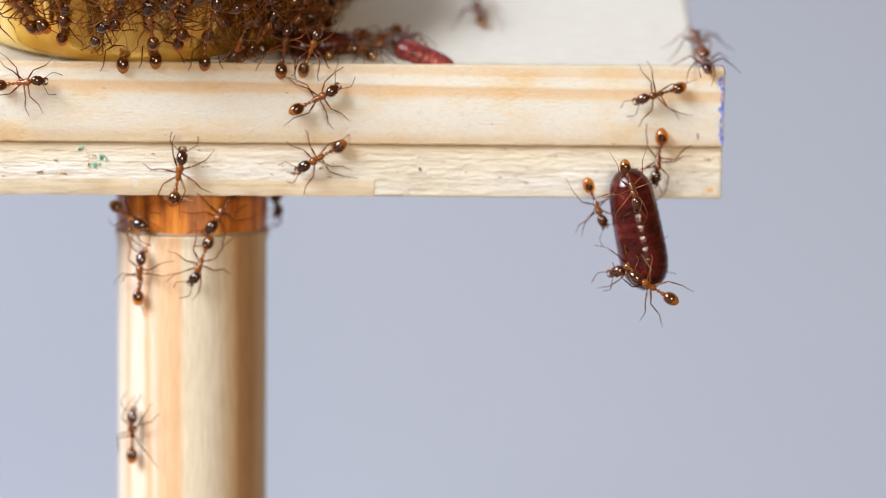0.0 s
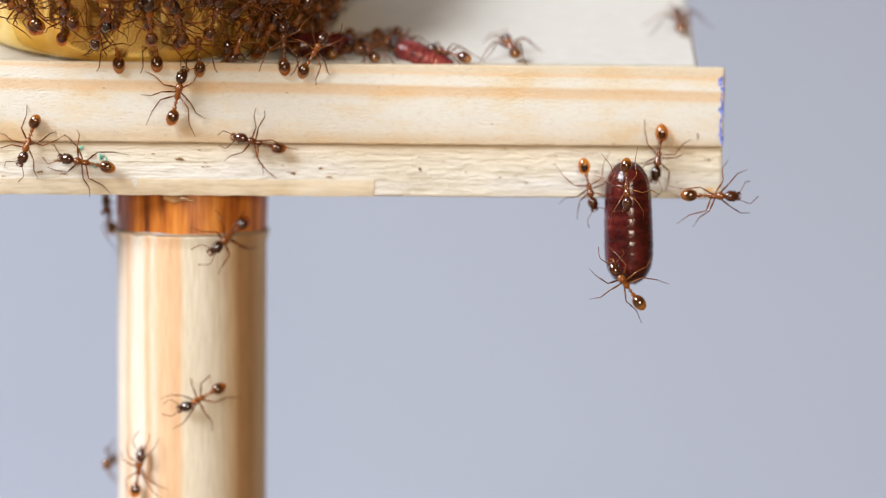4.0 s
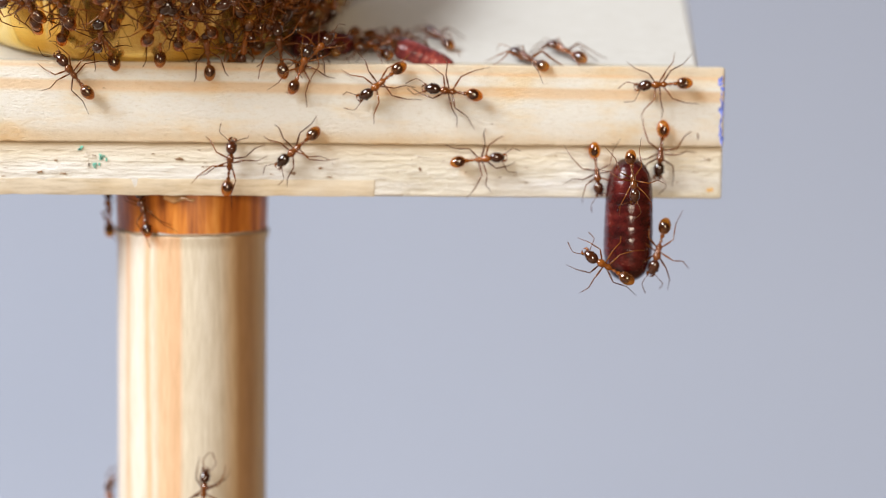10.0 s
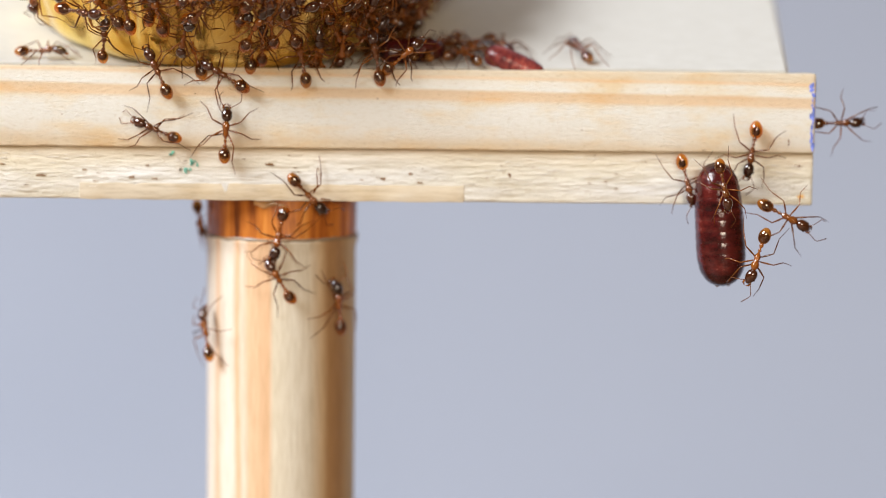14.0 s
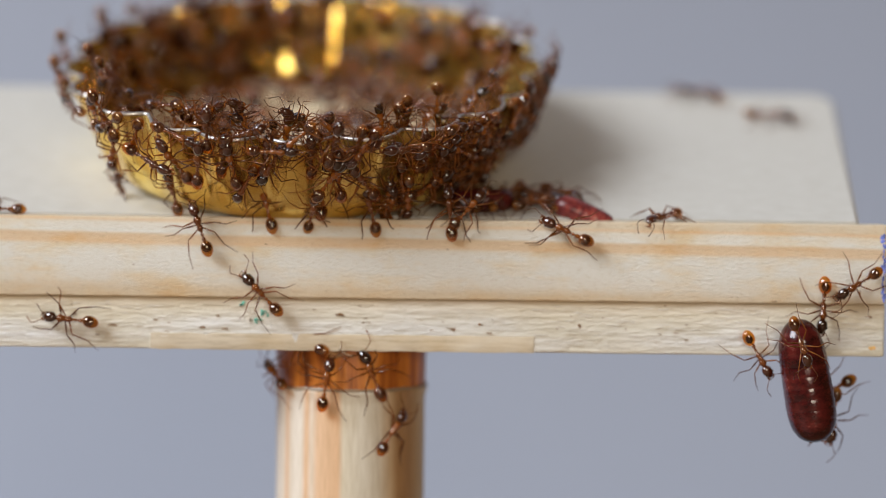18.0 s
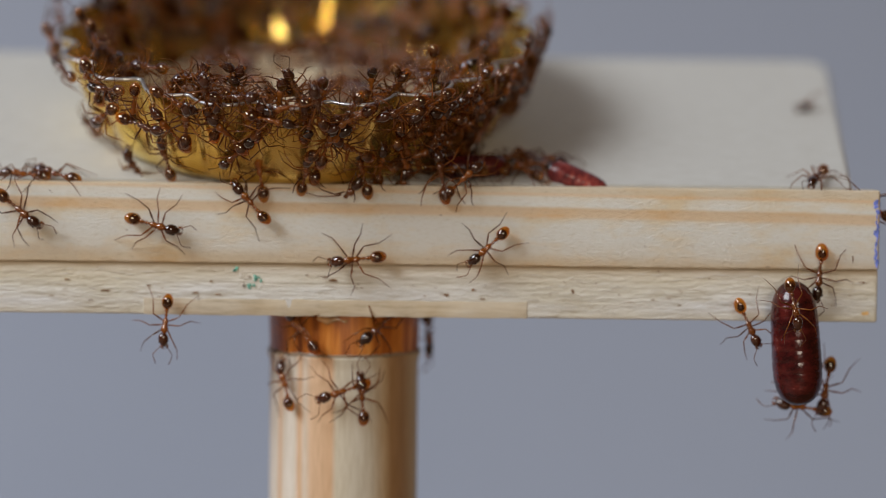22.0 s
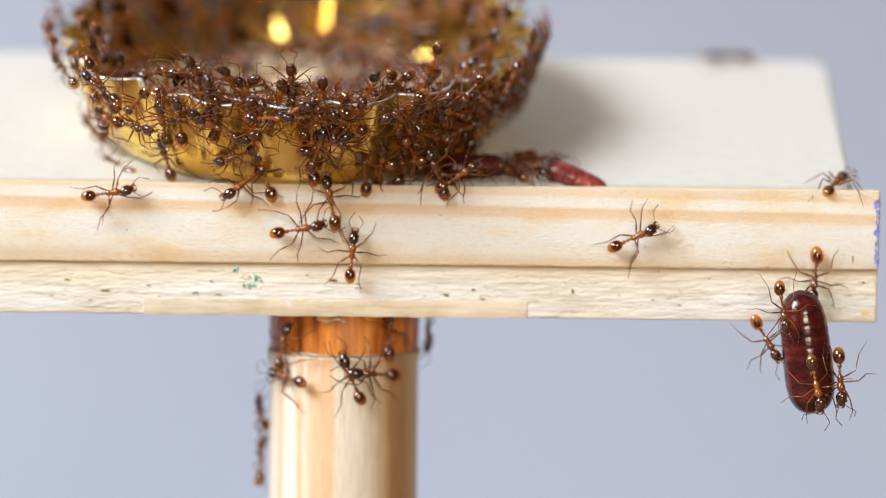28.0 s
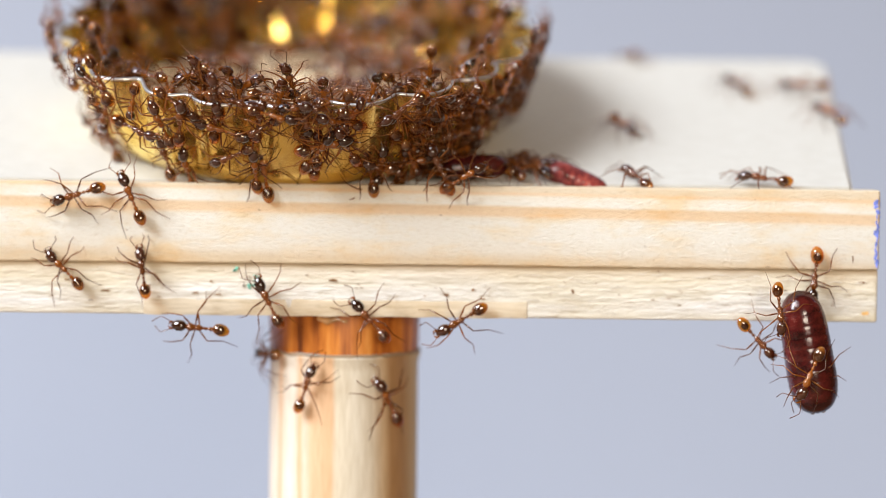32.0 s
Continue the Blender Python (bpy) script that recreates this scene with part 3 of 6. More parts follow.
def make_pupa(name, label, skin=PUPA):
    root = tagged(new(name), label, "pupa", "pupae")
    rings = 11
    for i in range(rings):
        s0, s1 = -1 + 2 * i / rings, -1 + 2 * (i + 1) / rings
        prof = []
        for k in range(7):
            t = k / 6
            s = s0 + (s1 - s0) * t
            groove = 0.988 if k in (0, 6) else 0.998 if k in (1, 5) else 1.0
            prof.append((max(0.02, 1.58 * pupa_radius(s) * groove), 4.05 * s))
        if i == 0:
            prof.insert(0, (0.01, -4.06))
        if i == rings - 1:
            prof.append((0.01, 4.06))
        bm = lathe(prof, 28)
        bm.transform(Matrix.Rotation(radians(90), 4, "Y"))
        part("segment", bm, skin, root)
    for s in (-1, 1):
        part("spiracle", blob(-3.95, 0.0, 0.12, 0.16, 0.16, None, 10, 6), SPECK, root, "dark breathing spot", pose(0, s * 0.35 * MM, 0))
    return root


# ---- ants ----
rnd_ant = random.Random(7)


def leg_mesh(knee, ankle, foot):
    knee, ankle, foot = [(p[0] * 1.04, p[1] * 1.04, p[2]) for p in (knee, ankle, foot)]
    mid = [(a + b) / 2 for a, b in zip(ankle, foot)]
    return finish("leg", tube([(0, 0, 0), (knee[0] * 0.12, knee[1] * 0.12, -0.02), tuple(k * 0.5 for k in knee), knee, tuple((a + b) / 2 for a, b in zip(knee, ankle)), ankle, mid, foot],
                              [0.085, 0.060, 0.085, 0.048, 0.058, 0.040, 0.030, 0.018], 6), LEG)


def antenna_mesh(side):
    return finish("antenna", tube([(0, 0, 0), (0.35, 0.28 * side, 0.18), (0.75, 0.62 * side, 0.22), (0.95, 0.72 * side, 0.10), (1.35, 0.62 * side, -0.18), (1.75, 0.48 * side, -0.42)],
                                  [0.035, 0.03, 0.035, 0.03, 0.034, 0.042], 6), LEG)


COXAE = [(0.72, 0.20, 0.78), (0.36, 0.20, 0.74), (0.02, 0.18, 0.74)]
LEG_SETS = [
    [((0.55, 0.85, 0.55), (1.55, 1.05, -0.05), (2.35, 1.05, -0.76)), ((-0.15, 1.15, 0.60), (-0.55, 1.95, -0.10), (-0.50, 2.80, -0.74)), ((-0.55, 0.95, 0.65), (-1.75, 1.25, 0.00), (-2.75, 2.00, -0.74))],
    [((0.80, 0.70, 0.55), (1.65, 1.25, -0.05), (2.60, 1.35, -0.76)), ((0.35, 1.10, 0.60), (0.25, 2.00, -0.10), (0.75, 2.75, -0.74)), ((-0.85, 0.75, 0.65), (-2.10, 0.85, 0.00), (-3.20, 1.35, -0.74))],
    [((0.35, 1.00, 0.55), (1.15, 1.65, -0.05), (1.55, 2.40, -0.76)), ((-0.40, 1.05, 0.60), (-1.00, 1.75, -0.10), (-1.25, 2.60, -0.74)), ((-0.35, 1.15, 0.65), (-1.35, 1.85, 0.00), (-2.50, 2.35, -0.74))],
]


def flipped(p):
    return (p[0], -p[1], p[2])


LEG_MESH = [[[leg_mesh(*legs[i]), leg_mesh(*[flipped(p) for p in legs[i]])] for i in range(3)] for legs in LEG_SETS]
ANTENNA = [antenna_mesh(1), antenna_mesh(-1)]


def head_shape(s):
    return 0.92 + 0.14 * s * -1 - 0.10 * max(0, s) ** 2


def head_bm():
    bm = blob(0, 0, 0.68, 0.51, 0.45, head_shape, 18, 12)
    for sgn in (1, -1):
        eye = blob(0.10, 0.20, 0.10, 0.05, 0.09, None, 8, 6)
        eye.transform(Matrix.Translation((0, sgn * 0.41 * MM, 0)))
        me = bpy.data.meshes.new("tmp")
        eye.to_mesh(me)
        eye.free()
        bm.from_mesh(me)
        bpy.data.meshes.remove(me)
    return bm


def mandible_bm(sgn):
    return tube([(0.52, 0.26 * sgn, -0.12), (0.78, 0.26 * sgn, -0.16), (0.92, 0.05 * sgn, -0.18)], [0.13, 0.10, 0.03], 6)


def thorax_bm():
    return tube([(1.18, 0, 0.95), (1.0, 0, 0.98), (0.82, 0, 1.02), (0.6, 0, 0.98), (0.35, 0, 0.90), (0.12, 0, 0.90), (-0.12, 0, 0.86), (-0.30, 0, 0.80), (-0.42, 0, 0.82), (-0.55, 0, 0.90), (-0.68, 0, 0.82), (-0.80, 0, 0.80), (-0.95, 0, 0.88), (-1.10, 0, 0.82), (-1.25, 0, 0.80)],
                [0.12, 0.24, 0.36, 0.34, 0.19, 0.27, 0.24, 0.12, 0.08, 0.17, 0.08, 0.10, 0.20, 0.16, 0.09], 12)


def gaster_shape(s):
    return 1.0 + 0.06 * s


HEAD_ME, MAND_ME = finish("head", head_bm(), HEAD), [finish("mandible", mandible_bm(s), THORAX) for s in (1, -1)]
THORAX_ME = finish("thorax", thorax_bm(), THORAX)
GASTER_ME = finish("gaster", blob(0, 0, 0.72, 0.52, 0.50, gaster_shape, 18, 12), GASTER)
CORE_ME = finish("crop", blob(0.15, 0.0, 0.47, 0.45, 0.43, gaster_shape, 14, 10), CORE)
SMALL_CORE_ME = finish("crop", blob(0.14, 0.02, 0.40, 0.34, 0.32, gaster_shape, 14, 10), CORE)
AMBER_ME = finish("gaster", blob(0, 0, 0.78, 0.56, 0.53, gaster_shape, 18, 12), AMBER)


def make_ant(label, kind=0, size=1.0, droop=0.0, name="ant", amber=False):
    """One ant standing with its feet at z 0 and its head to +x."""
    root = tagged(new(name), label, "ant", "ants on the stand")
    r = rnd_ant
    hd = part("head", HEAD_ME, HEAD, root, "", pose(1.72 * MM, 0, 0.93 * MM, r.uniform(-8, 8), 12 + r.uniform(-12, 12), r.uniform(-14, 14)))
    for k in (0, 1):
        part("mandible", MAND_ME[k], THORAX, hd)
        s = 1 - 2 * k
        part("antenna", ANTENNA[k], LEG, hd, "", pose(0.36 * MM, s * 0.20 * MM, 0.24 * MM, 0, r.uniform(-25, 15), s * r.uniform(-25, 30)))
    part("thorax", THORAX_ME, THORAX, root)
    tail = part("gaster", AMBER_ME if amber else GASTER_ME, GASTER, root, "half-clear amber gaster" if amber else "", pose(-1.82 * MM, 0, (0.80 - droop) * MM, 0, r.uniform(-14, 14), r.uniform(-12, 12)))
    part("crop", SMALL_CORE_ME if amber else CORE_ME, CORE, tail, "dark contents showing through the shell")
    for i in range(3):
        for k in (0, 1):
            x, y, z = COXAE[i]
            part("leg", LEG_MESH[(kind + i * k) % 3][i][k], LEG, root, "", pose(x * MM, (y if k == 0 else -y) * MM, z * MM, 0, 0, r.uniform(-12, 12)))
    if size != 1.0:
        root.scale = (size, size, size)
    return root


def new_ant(label, size=1.0, amber=False):
    return make_ant(label, rnd_ant.randrange(3), size * rnd_ant.uniform(0.70, 0.79), rnd_ant.uniform(-0.1, 0.15), amber=amber)

# ---- pupae in place ----
carried_pupa = make_pupa("pupa", "glossy dark red ringed pupa hanging below the bar end")
lying_pupa = make_pupa("pupa", "reddish ringed pupa lying beside the gold cap", PALE_PUPA)
lying_pupa.matrix_basis = frame_of((-1.2, 2.8, 12.3), (1, -0.2, -0.40), (0.36, -0.3, 1)) @ Matrix.Scale(0.54, 4)
dark_pupa = make_pupa("pupa", "blackish red pupa half under the gold cap")
dark_pupa.matrix_basis = frame_of((-8.0, 3.5, 13.1), (1, 0.25, -0.05), (0, -0.3, 1)) @ Matrix.Scale(0.56, 4)


# ---- what moves ----
def refined(rows):
    """The rows with more between them where the turn is large."""
    out = [rows[0]]
    for (t0, a), (t1, b) in zip(rows, rows[1:]):
        qa, qb = a.to_quaternion(), b.to_quaternion()
        n = int(math.degrees(qa.rotation_difference(qb).angle) // 60) + 1
        for k in range(1, n):
            f = k / n
            m = qa.slerp(qb, f).to_matrix().to_4x4()
            m.translation = a.translation.lerp(b.translation, f)
            out.append((t0 + (t1 - t0) * f, m))
        out.append((t1, b))
    return out


def gait(ant, rows, pace):
    """Swings the six legs in two alternating sets of three while the ant moves."""
    legs = [o for o in ant.children if o.name.startswith("leg")]
    steps = [0.0]
    for (t0, a), (t1, b) in zip(rows, rows[1:]):
        far = (a.translation - b.translation).length / MM
        turn = math.degrees(a.to_quaternion().rotation_difference(b.to_quaternion()).angle)
        if far > 0.5 or turn > 12:
            n = min(max(2, int((t1 - t0) * 5.0 * pace)), max(2, int(far * 0.8 + turn / 25)))
            steps += [t0 + (t1 - t0) * k / n for k in range(n)]
    steps.append(32.0)
    steps = sorted({round(s * FPS) / FPS for s in steps})
    for i, leg in enumerate(legs):
        base = leg.matrix_basis.copy()
        sign = 1 if i in (0, 3, 4) else -1
        side = 1 if i % 2 == 0 else -1
        walk(leg, [(t, base @ pose(0, 0, 0, 0, 0, side * sign * (15 if k % 2 else -15))) for k, t in enumerate(steps)])


def walker(label, rows, pace=1.0):
    ant = new_ant(label, amber=label.startswith("amber"))
    rows = refined(rows)
    walk(ant, rows)
    gait(ant, rows, pace)


def fidget(ant, spot, rnd, step=2.2):
    """Shifts an ant of the crowd a little, now and then."""
    rows, t = [], 0.0
    values = list(spot[1])
    while t < 32.0:
        rows.append((t, spot[0](*values, **spot[2])))
        t += rnd.uniform(0.6, 1.6) * step
        values = [v + rnd.uniform(-1, 1) * d for v, d in zip(values, spot[3])]
    rows.append((32.0, rows[-1][1]))
    walk(ant, rows)


def crowd():
    rnd = random.Random(21)
    clinging = "reddish-brown ant clinging to the crimped gold skirt"
    for i in range(15):
        th = 270 + math.degrees(math.asin(-0.7 + 1.6 * (i + rnd.uniform(0, 0.8)) / 15))
        s = rnd.triangular(0.2 if th > 250 else 0.5, 1.0, 0.6)
        ant = new_ant(clinging, 1.06)
        turn = rnd.choice([90, 90, 90, 270, rnd.uniform(0, 360)]) + rnd.uniform(-35, 35)
        fidget(ant, (on_cap, [th, s, turn], {"lift": rnd.choice([0, 0, 0.4, 0.9])}, [1.5, 0.05, 22]), rnd)
    for i in range(12):
        th = 270 + math.degrees(math.asin(rnd.uniform(0.35, 0.98)))
        ant = new_ant(clinging, 1.0)
        fidget(ant, (on_cap, [th, rnd.uniform(0.42, 1.0), rnd.uniform(0, 360)], {"lift": rnd.choice([0, 0, 0.5])}, [1.5, 0.05, 22]), rnd)
    for i in range(30):
        th = 270 + math.degrees(math.asin(-0.97 + 1.95 * i / 30)) + rnd.uniform(-2, 2)
        ant = new_ant("dark ant jostling along the rim of the gold cap", 0.98)
        fidget(ant, (on_cap, [th, rnd.uniform(0.98, 1.18), rnd.uniform(0, 360)], {"lift": rnd.uniform(-0.2, 0.6), "inner": rnd.random() < 0.5}, [1.6, 0.04, 30]), rnd)
    for i in range(20):
        ant = new_ant(clinging, 1.0)
        fidget(ant, (on_cap, [rnd.uniform(312, 372), rnd.uniform(0.35, 1.08), rnd.uniform(0, 360)], {"lift": rnd.choice([0, 0.4])}, [1.5, 0.05, 22]), rnd)
    for i in range(40):
        th = -5 + 205 * i / 26 + rnd.uniform(-3, 3)
        ant = new_ant("dark ant jostling along the rim of the gold cap", 0.95)
        fidget(ant, (on_cap, [th, rnd.uniform(0.85, 1.05), rnd.uniform(0, 360)], {"lift": rnd.uniform(0.0, 0.5), "inner": rnd.random() < 0.6}, [2.0, 0.04, 30]), rnd)
    for i in range(40):
        th = rnd.uniform(0, 360)
        ant = new_ant("brown ant on the inner wall of the gold cap", 0.95)
        fidget(ant, (on_cap, [th, rnd.uniform(0.15, 0.9), rnd.uniform(0, 360)], {"lift": 0.4, "inner": True}, [2.0, 0.06, 30]), rnd)
    for i in range(40):
        ant = new_ant("brown ant feeding on the bottom of the gold cap", 0.95)
        fidget(ant, (in_cap, [rnd.uniform(0, 360), 12.0 * math.sqrt(rnd.random()), rnd.uniform(0, 360)], {"lift": rnd.uniform(0.4, 0.8)}, [4, 0.3, 40]), rnd)
    for x, z, turn in ((-15.5, 13.3, 90), (-10.4, 12.9, 82), (-20.9, 13.2, 96), (-18.6, 13.5, 88), (-8.7, 12.8, 70)):
        ant = new_ant("reddish-brown ant hanging over the top edge of the bar")
        fidget(ant, (hung, [x, 0.35, z, turn], {}, [0.35, 0.05, 0.25, 9]), rnd)
    for u, v, turn in ((-8.8, 4.4, 150), (-6.0, 4.6, 250), (-4.6, 3.4, 20), (-4.0, 5.0, 330), (-2.6, 5.4, 285), (-10.5, 3.0, 10), (-7.2, 3.2, 80), (-5.4, 2.9, 120), (-9.6, 3.8, 60)):
        ant = new_ant("dark ant tugging at the pupa beside the cap")
        fidget(ant, (on_plate, [u, v, turn], {}, [0.5, 0.3, 22]), rnd)


def packed_crowd():
    """The rest of the throng deep inside the cap, too dense to tell apart."""
    rnd = random.Random(4)
    mats = [HEAD, THORAX, LEG, CORE]
    verts, faces, index = [], [], []
    for i in range(102):
        th = rnd.uniform(0, 360) if i < 34 else rnd.uniform(5, 175)
        if i < 78:
            m = on_cap(th, rnd.uniform(0.1, 1.0), rnd.uniform(0, 360), rnd.uniform(-0.2, 0.6), True)
        else:
            m = in_cap(th, 12.0 * math.sqrt(rnd.random()), rnd.uniform(0, 360), rnd.uniform(0, 0.4))
        m = m @ Matrix.Scale(0.82, 4)
        legs = LEG_MESH[rnd.randrange(3)]
        pieces = [(HEAD_ME, pose(1.72 * MM, 0, 0.93 * MM, 0, 12, rnd.uniform(-14, 14)), 0), (THORAX_ME, Matrix(), 1), (GASTER_ME, pose(-1.82 * MM, 0, 0.8 * MM), 3)]
        for k in range(3):
            for s in (0, 1):
                x, y, z = COXAE[k]
                pieces.append((legs[k][s], pose(x * MM, (y if s == 0 else -y) * MM, z * MM, 0, 0, rnd.uniform(-15, 15)), 2))
        for me, at, mat in pieces:
            first = len(verts)
            w = m @ at
            verts += [w @ v.co for v in me.vertices]
            for p in me.polygons:
                faces.append([first + k for k in p.vertices])
                index.append(mat)
    me = bpy.data.meshes.new("ant_crowd")
    me.from_pydata(verts, [], faces)
    for mat in mats:
        me.materials.append(mat)
    me.polygons.foreach_set("material_index", index)
    me.shade_smooth()
    tagged(new("ant_crowd", me), "dense throng of brown ants deep inside the gold cap", "ants", kind="stuff")


packed_crowd()


def motions():
    crowd()
    walker("amber-tailed ant gripping the bar and holding up the pupa", [
        (0, on_bar(14.0, 6.1, -98)), (3, on_bar(14.0, 6.3, -98)), (9, on_bar(14.1, 6.6, -96)), (12, on_bar(14.2, 6.7, -95)), (13, on_bar(14.1, 7.0, -101)),
        (16, on_bar(14.3, 6.8, -95)), (17, on_bar(14.3, 6.5, -93)), (18, on_bar(14.2, 6.7, -94)), (19, on_bar(14.3, 6.7, -95)), (22, on_bar(14.4, 6.6, -96)),
        (25, on_bar(14.1, 6.3, -96)), (28, on_bar(14.1, 6.4, -95)), (32, on_bar(14.1, 6.4, -96))], pace=0.35)
    walker("amber-tailed ant tugging at the side of the pupa", [
        (0, hung(9.9, -0.2, 3.1, -68)), (1, hung(9.9, -0.2, 3.0, -69)), (2, hung(9.4, -0.2, 3.7, -67)), (3, hung(9.4, -0.2, 4.1, -72)), (6, hung(9.5, -0.2, 4.5, -79)),
        (7, hung(10.0, -0.2, 4.2, -81)), (8, hung(10.0, -0.2, 4.5, -83)), (9, hung(10.0, -0.2, 5.1, -91)), (10, hung(9.9, -0.2, 5.3, -83)), (11, hung(10.1, -0.2, 5.2, -82)),
        (12, hung(10.2, -0.2, 4.9, -64)), (13, hung(9.9, -0.2, 5.1, -77)), (16, hung(10.0, -0.2, 4.2, -69)), (17, hung(9.9, -0.2, 3.7, -69)), (18, hung(10.0, -0.2, 3.5, -60)),
        (19, hung(10.2, -0.2, 3.1, -59)), (20, hung(9.7, -0.2, 3.3, -60)), (21, hung(9.8, -0.2, 3.6, -67)), (22, hung(9.8, -0.2, 3.3, -65)), (23, hung(9.6, -0.2, 2.9, -58)),
        (24, hung(10.7, -0.2, 2.5, -26)), (25, hung(9.3, -0.2, 4.4, -61)), (28, hung(11.0, -0.2, 2.3, -59)), (29, hung(10.8, -0.2, 2.3, -60)), (30, hung(11.1, -0.2, 2.3, -48)),
        (31, hung(11.0, -0.2, 2.4, -51)), (32, hung(10.4, -0.2, 2.3, -47))], pace=0.35)
    walker("dark ant lying over the upper end of the pupa", [
        (0, hung(11.8, -3.0, 4.5, -72)), (3, hung(11.5, -3.0, 4.5, -91)), (6, hung(11.6, -3.0, 4.7, -78)), (9, hung(11.8, -3.0, 4.9, -88)), (12, hung(12.0, -3.0, 5.3, -71)),
        (13, hung(11.8, -3.0, 5.1, -79)), (16, hung(12.3, -3.0, 4.7, -74)), (17, hung(12.0, -3.0, 4.6, -77)), (18, hung(12.3, -3.0, 4.6, -70)), (19, hung(12.0, -3.0, 4.6, -71)),
        (20, hung(12.3, -3.0, 4.7, -77)), (22, hung(12.3, -3.0, 4.8, -78)), (23, hung(12.1, -3.0, 4.5, -78)), (24, hung(12.0, -3.0, 4.4, -70)), (25, hung(11.8, -3.0, 4.5, -74)),
        (28, hung(11.6, -3.0, 4.6, -80)), (32, hung(11.4, -3.0, 4.5, -84))], pace=0.35)
    walker("dark ant clinging to the lower end of the pupa", [
        (0, hung(13.4, -2.4, -2.1, 149)), (1, hung(13.7, -2.4, -2.1, 161)), (2, hung(12.5, -2.4, -2.2, 162)), (3, hung(11.3, -2.4, -2.1, 172)), (6, hung(12.5, -2.4, -1.7, 38)),
        (7, hung(13.9, -2.4, -1.2, -127)), (8, hung(13.2, -2.4, -1.6, -133)), (9, hung(12.8, -2.4, -2.2, 29)), (10, hung(10.5, -2.4, -0.8, 149)), (11, hung(10.2, -2.4, 1.6, -87)),
        (12, hung(11.1, -2.4, 0.8, -79)), (13, hung(14.3, -2.4, 0.4, -109)), (16, hung(14.2, -2.4, 0.2, -104)), (17, hung(14.7, 1.6, -0.5, -102)), (18, hung(15.2, 1.6, -0.6, -96)),
        (19, hung(15.4, 1.6, -0.5, -95)), (20, hung(14.7, 1.6, -1.4, -101)), (21, hung(14.8, 1.6, -1.5, -134)), (22, hung(13.7, 1.6, -2.3, 171)), (23, hung(13.2, -2.4, -2.7, -37)),
        (24, hung(10.8, -2.4, 0.1, 123)), (25, hung(13.9, -2.4, -1.0, -30)), (28, hung(13.9, -2.4, -0.3, -78)), (29, hung(13.8, -2.4, 0.1, -82)), (30, hung(13.8, -2.4, 0.4, -68)),
        (32, hung(13.5, -2.4, 0.3, -113))], pace=0.35)
    walker("brown ant hanging on to the flank of the pupa", [
        (0, hung(12.4, -1.4, -0.6, -155)), (1, hung(14.2, -1.4, -0.7, -93)), (2, hung(15.3, -1.4, 1.9, 22)), (2.6, hung(17.5, -1.4, 3.9, 21)), (3, hung(19.0, -1.4, 3.9, 11)),
        (3.5, hung(18.2, -1.4, 4.4, 15)), (5.5, hung(14.2, -1.4, 0.5, -81)), (6, hung(14.3, -1.4, 1.1, -77)), (7, hung(14.9, -1.4, 1.1, -160)), (8, hung(14.2, -1.4, -0.8, -137)),
        (9, hung(13.7, -1.4, -0.2, -118)), (10, hung(13.9, -1.4, 0.4, -105)), (11, hung(14.2, -1.4, 0.3, -111)), (12, hung(14.7, -1.4, 0.1, -97)), (13, hung(15.2, -1.4, 2.4, -69)),
        (15.5, hung(17.8, -1.4, 3.4, 40)), (16, hung(16.4, -1.4, 4.0, 45)), (17, hung(14.6, 1.6, 1.2, -138)), (18, hung(14.9, 1.6, 1.1, -154)), (19, hung(14.9, 1.6, 1.0, -157)),
        (20, hung(14.5, 1.6, 0.9, -156)), (21, hung(14.4, 1.6, 0.4, -145)), (22, hung(15.2, 1.6, -0.9, -101)), (23, hung(15.0, -1.4, -0.5, -105)), (24, hung(16.1, -1.4, 0.0, -89)),
        (25, hung(15.5, -1.4, -0.2, -95)), (28, hung(15.6, -1.4, 0.0, -86)), (29, hung(15.1, -1.4, 0.6, -99)), (30, hung(14.9, -1.4, 0.9, -102)), (31, hung(14.2, -1.4, 0.8, -107)),
        (32, hung(13.8, -1.4, 0.6, -111))], pace=0.35)
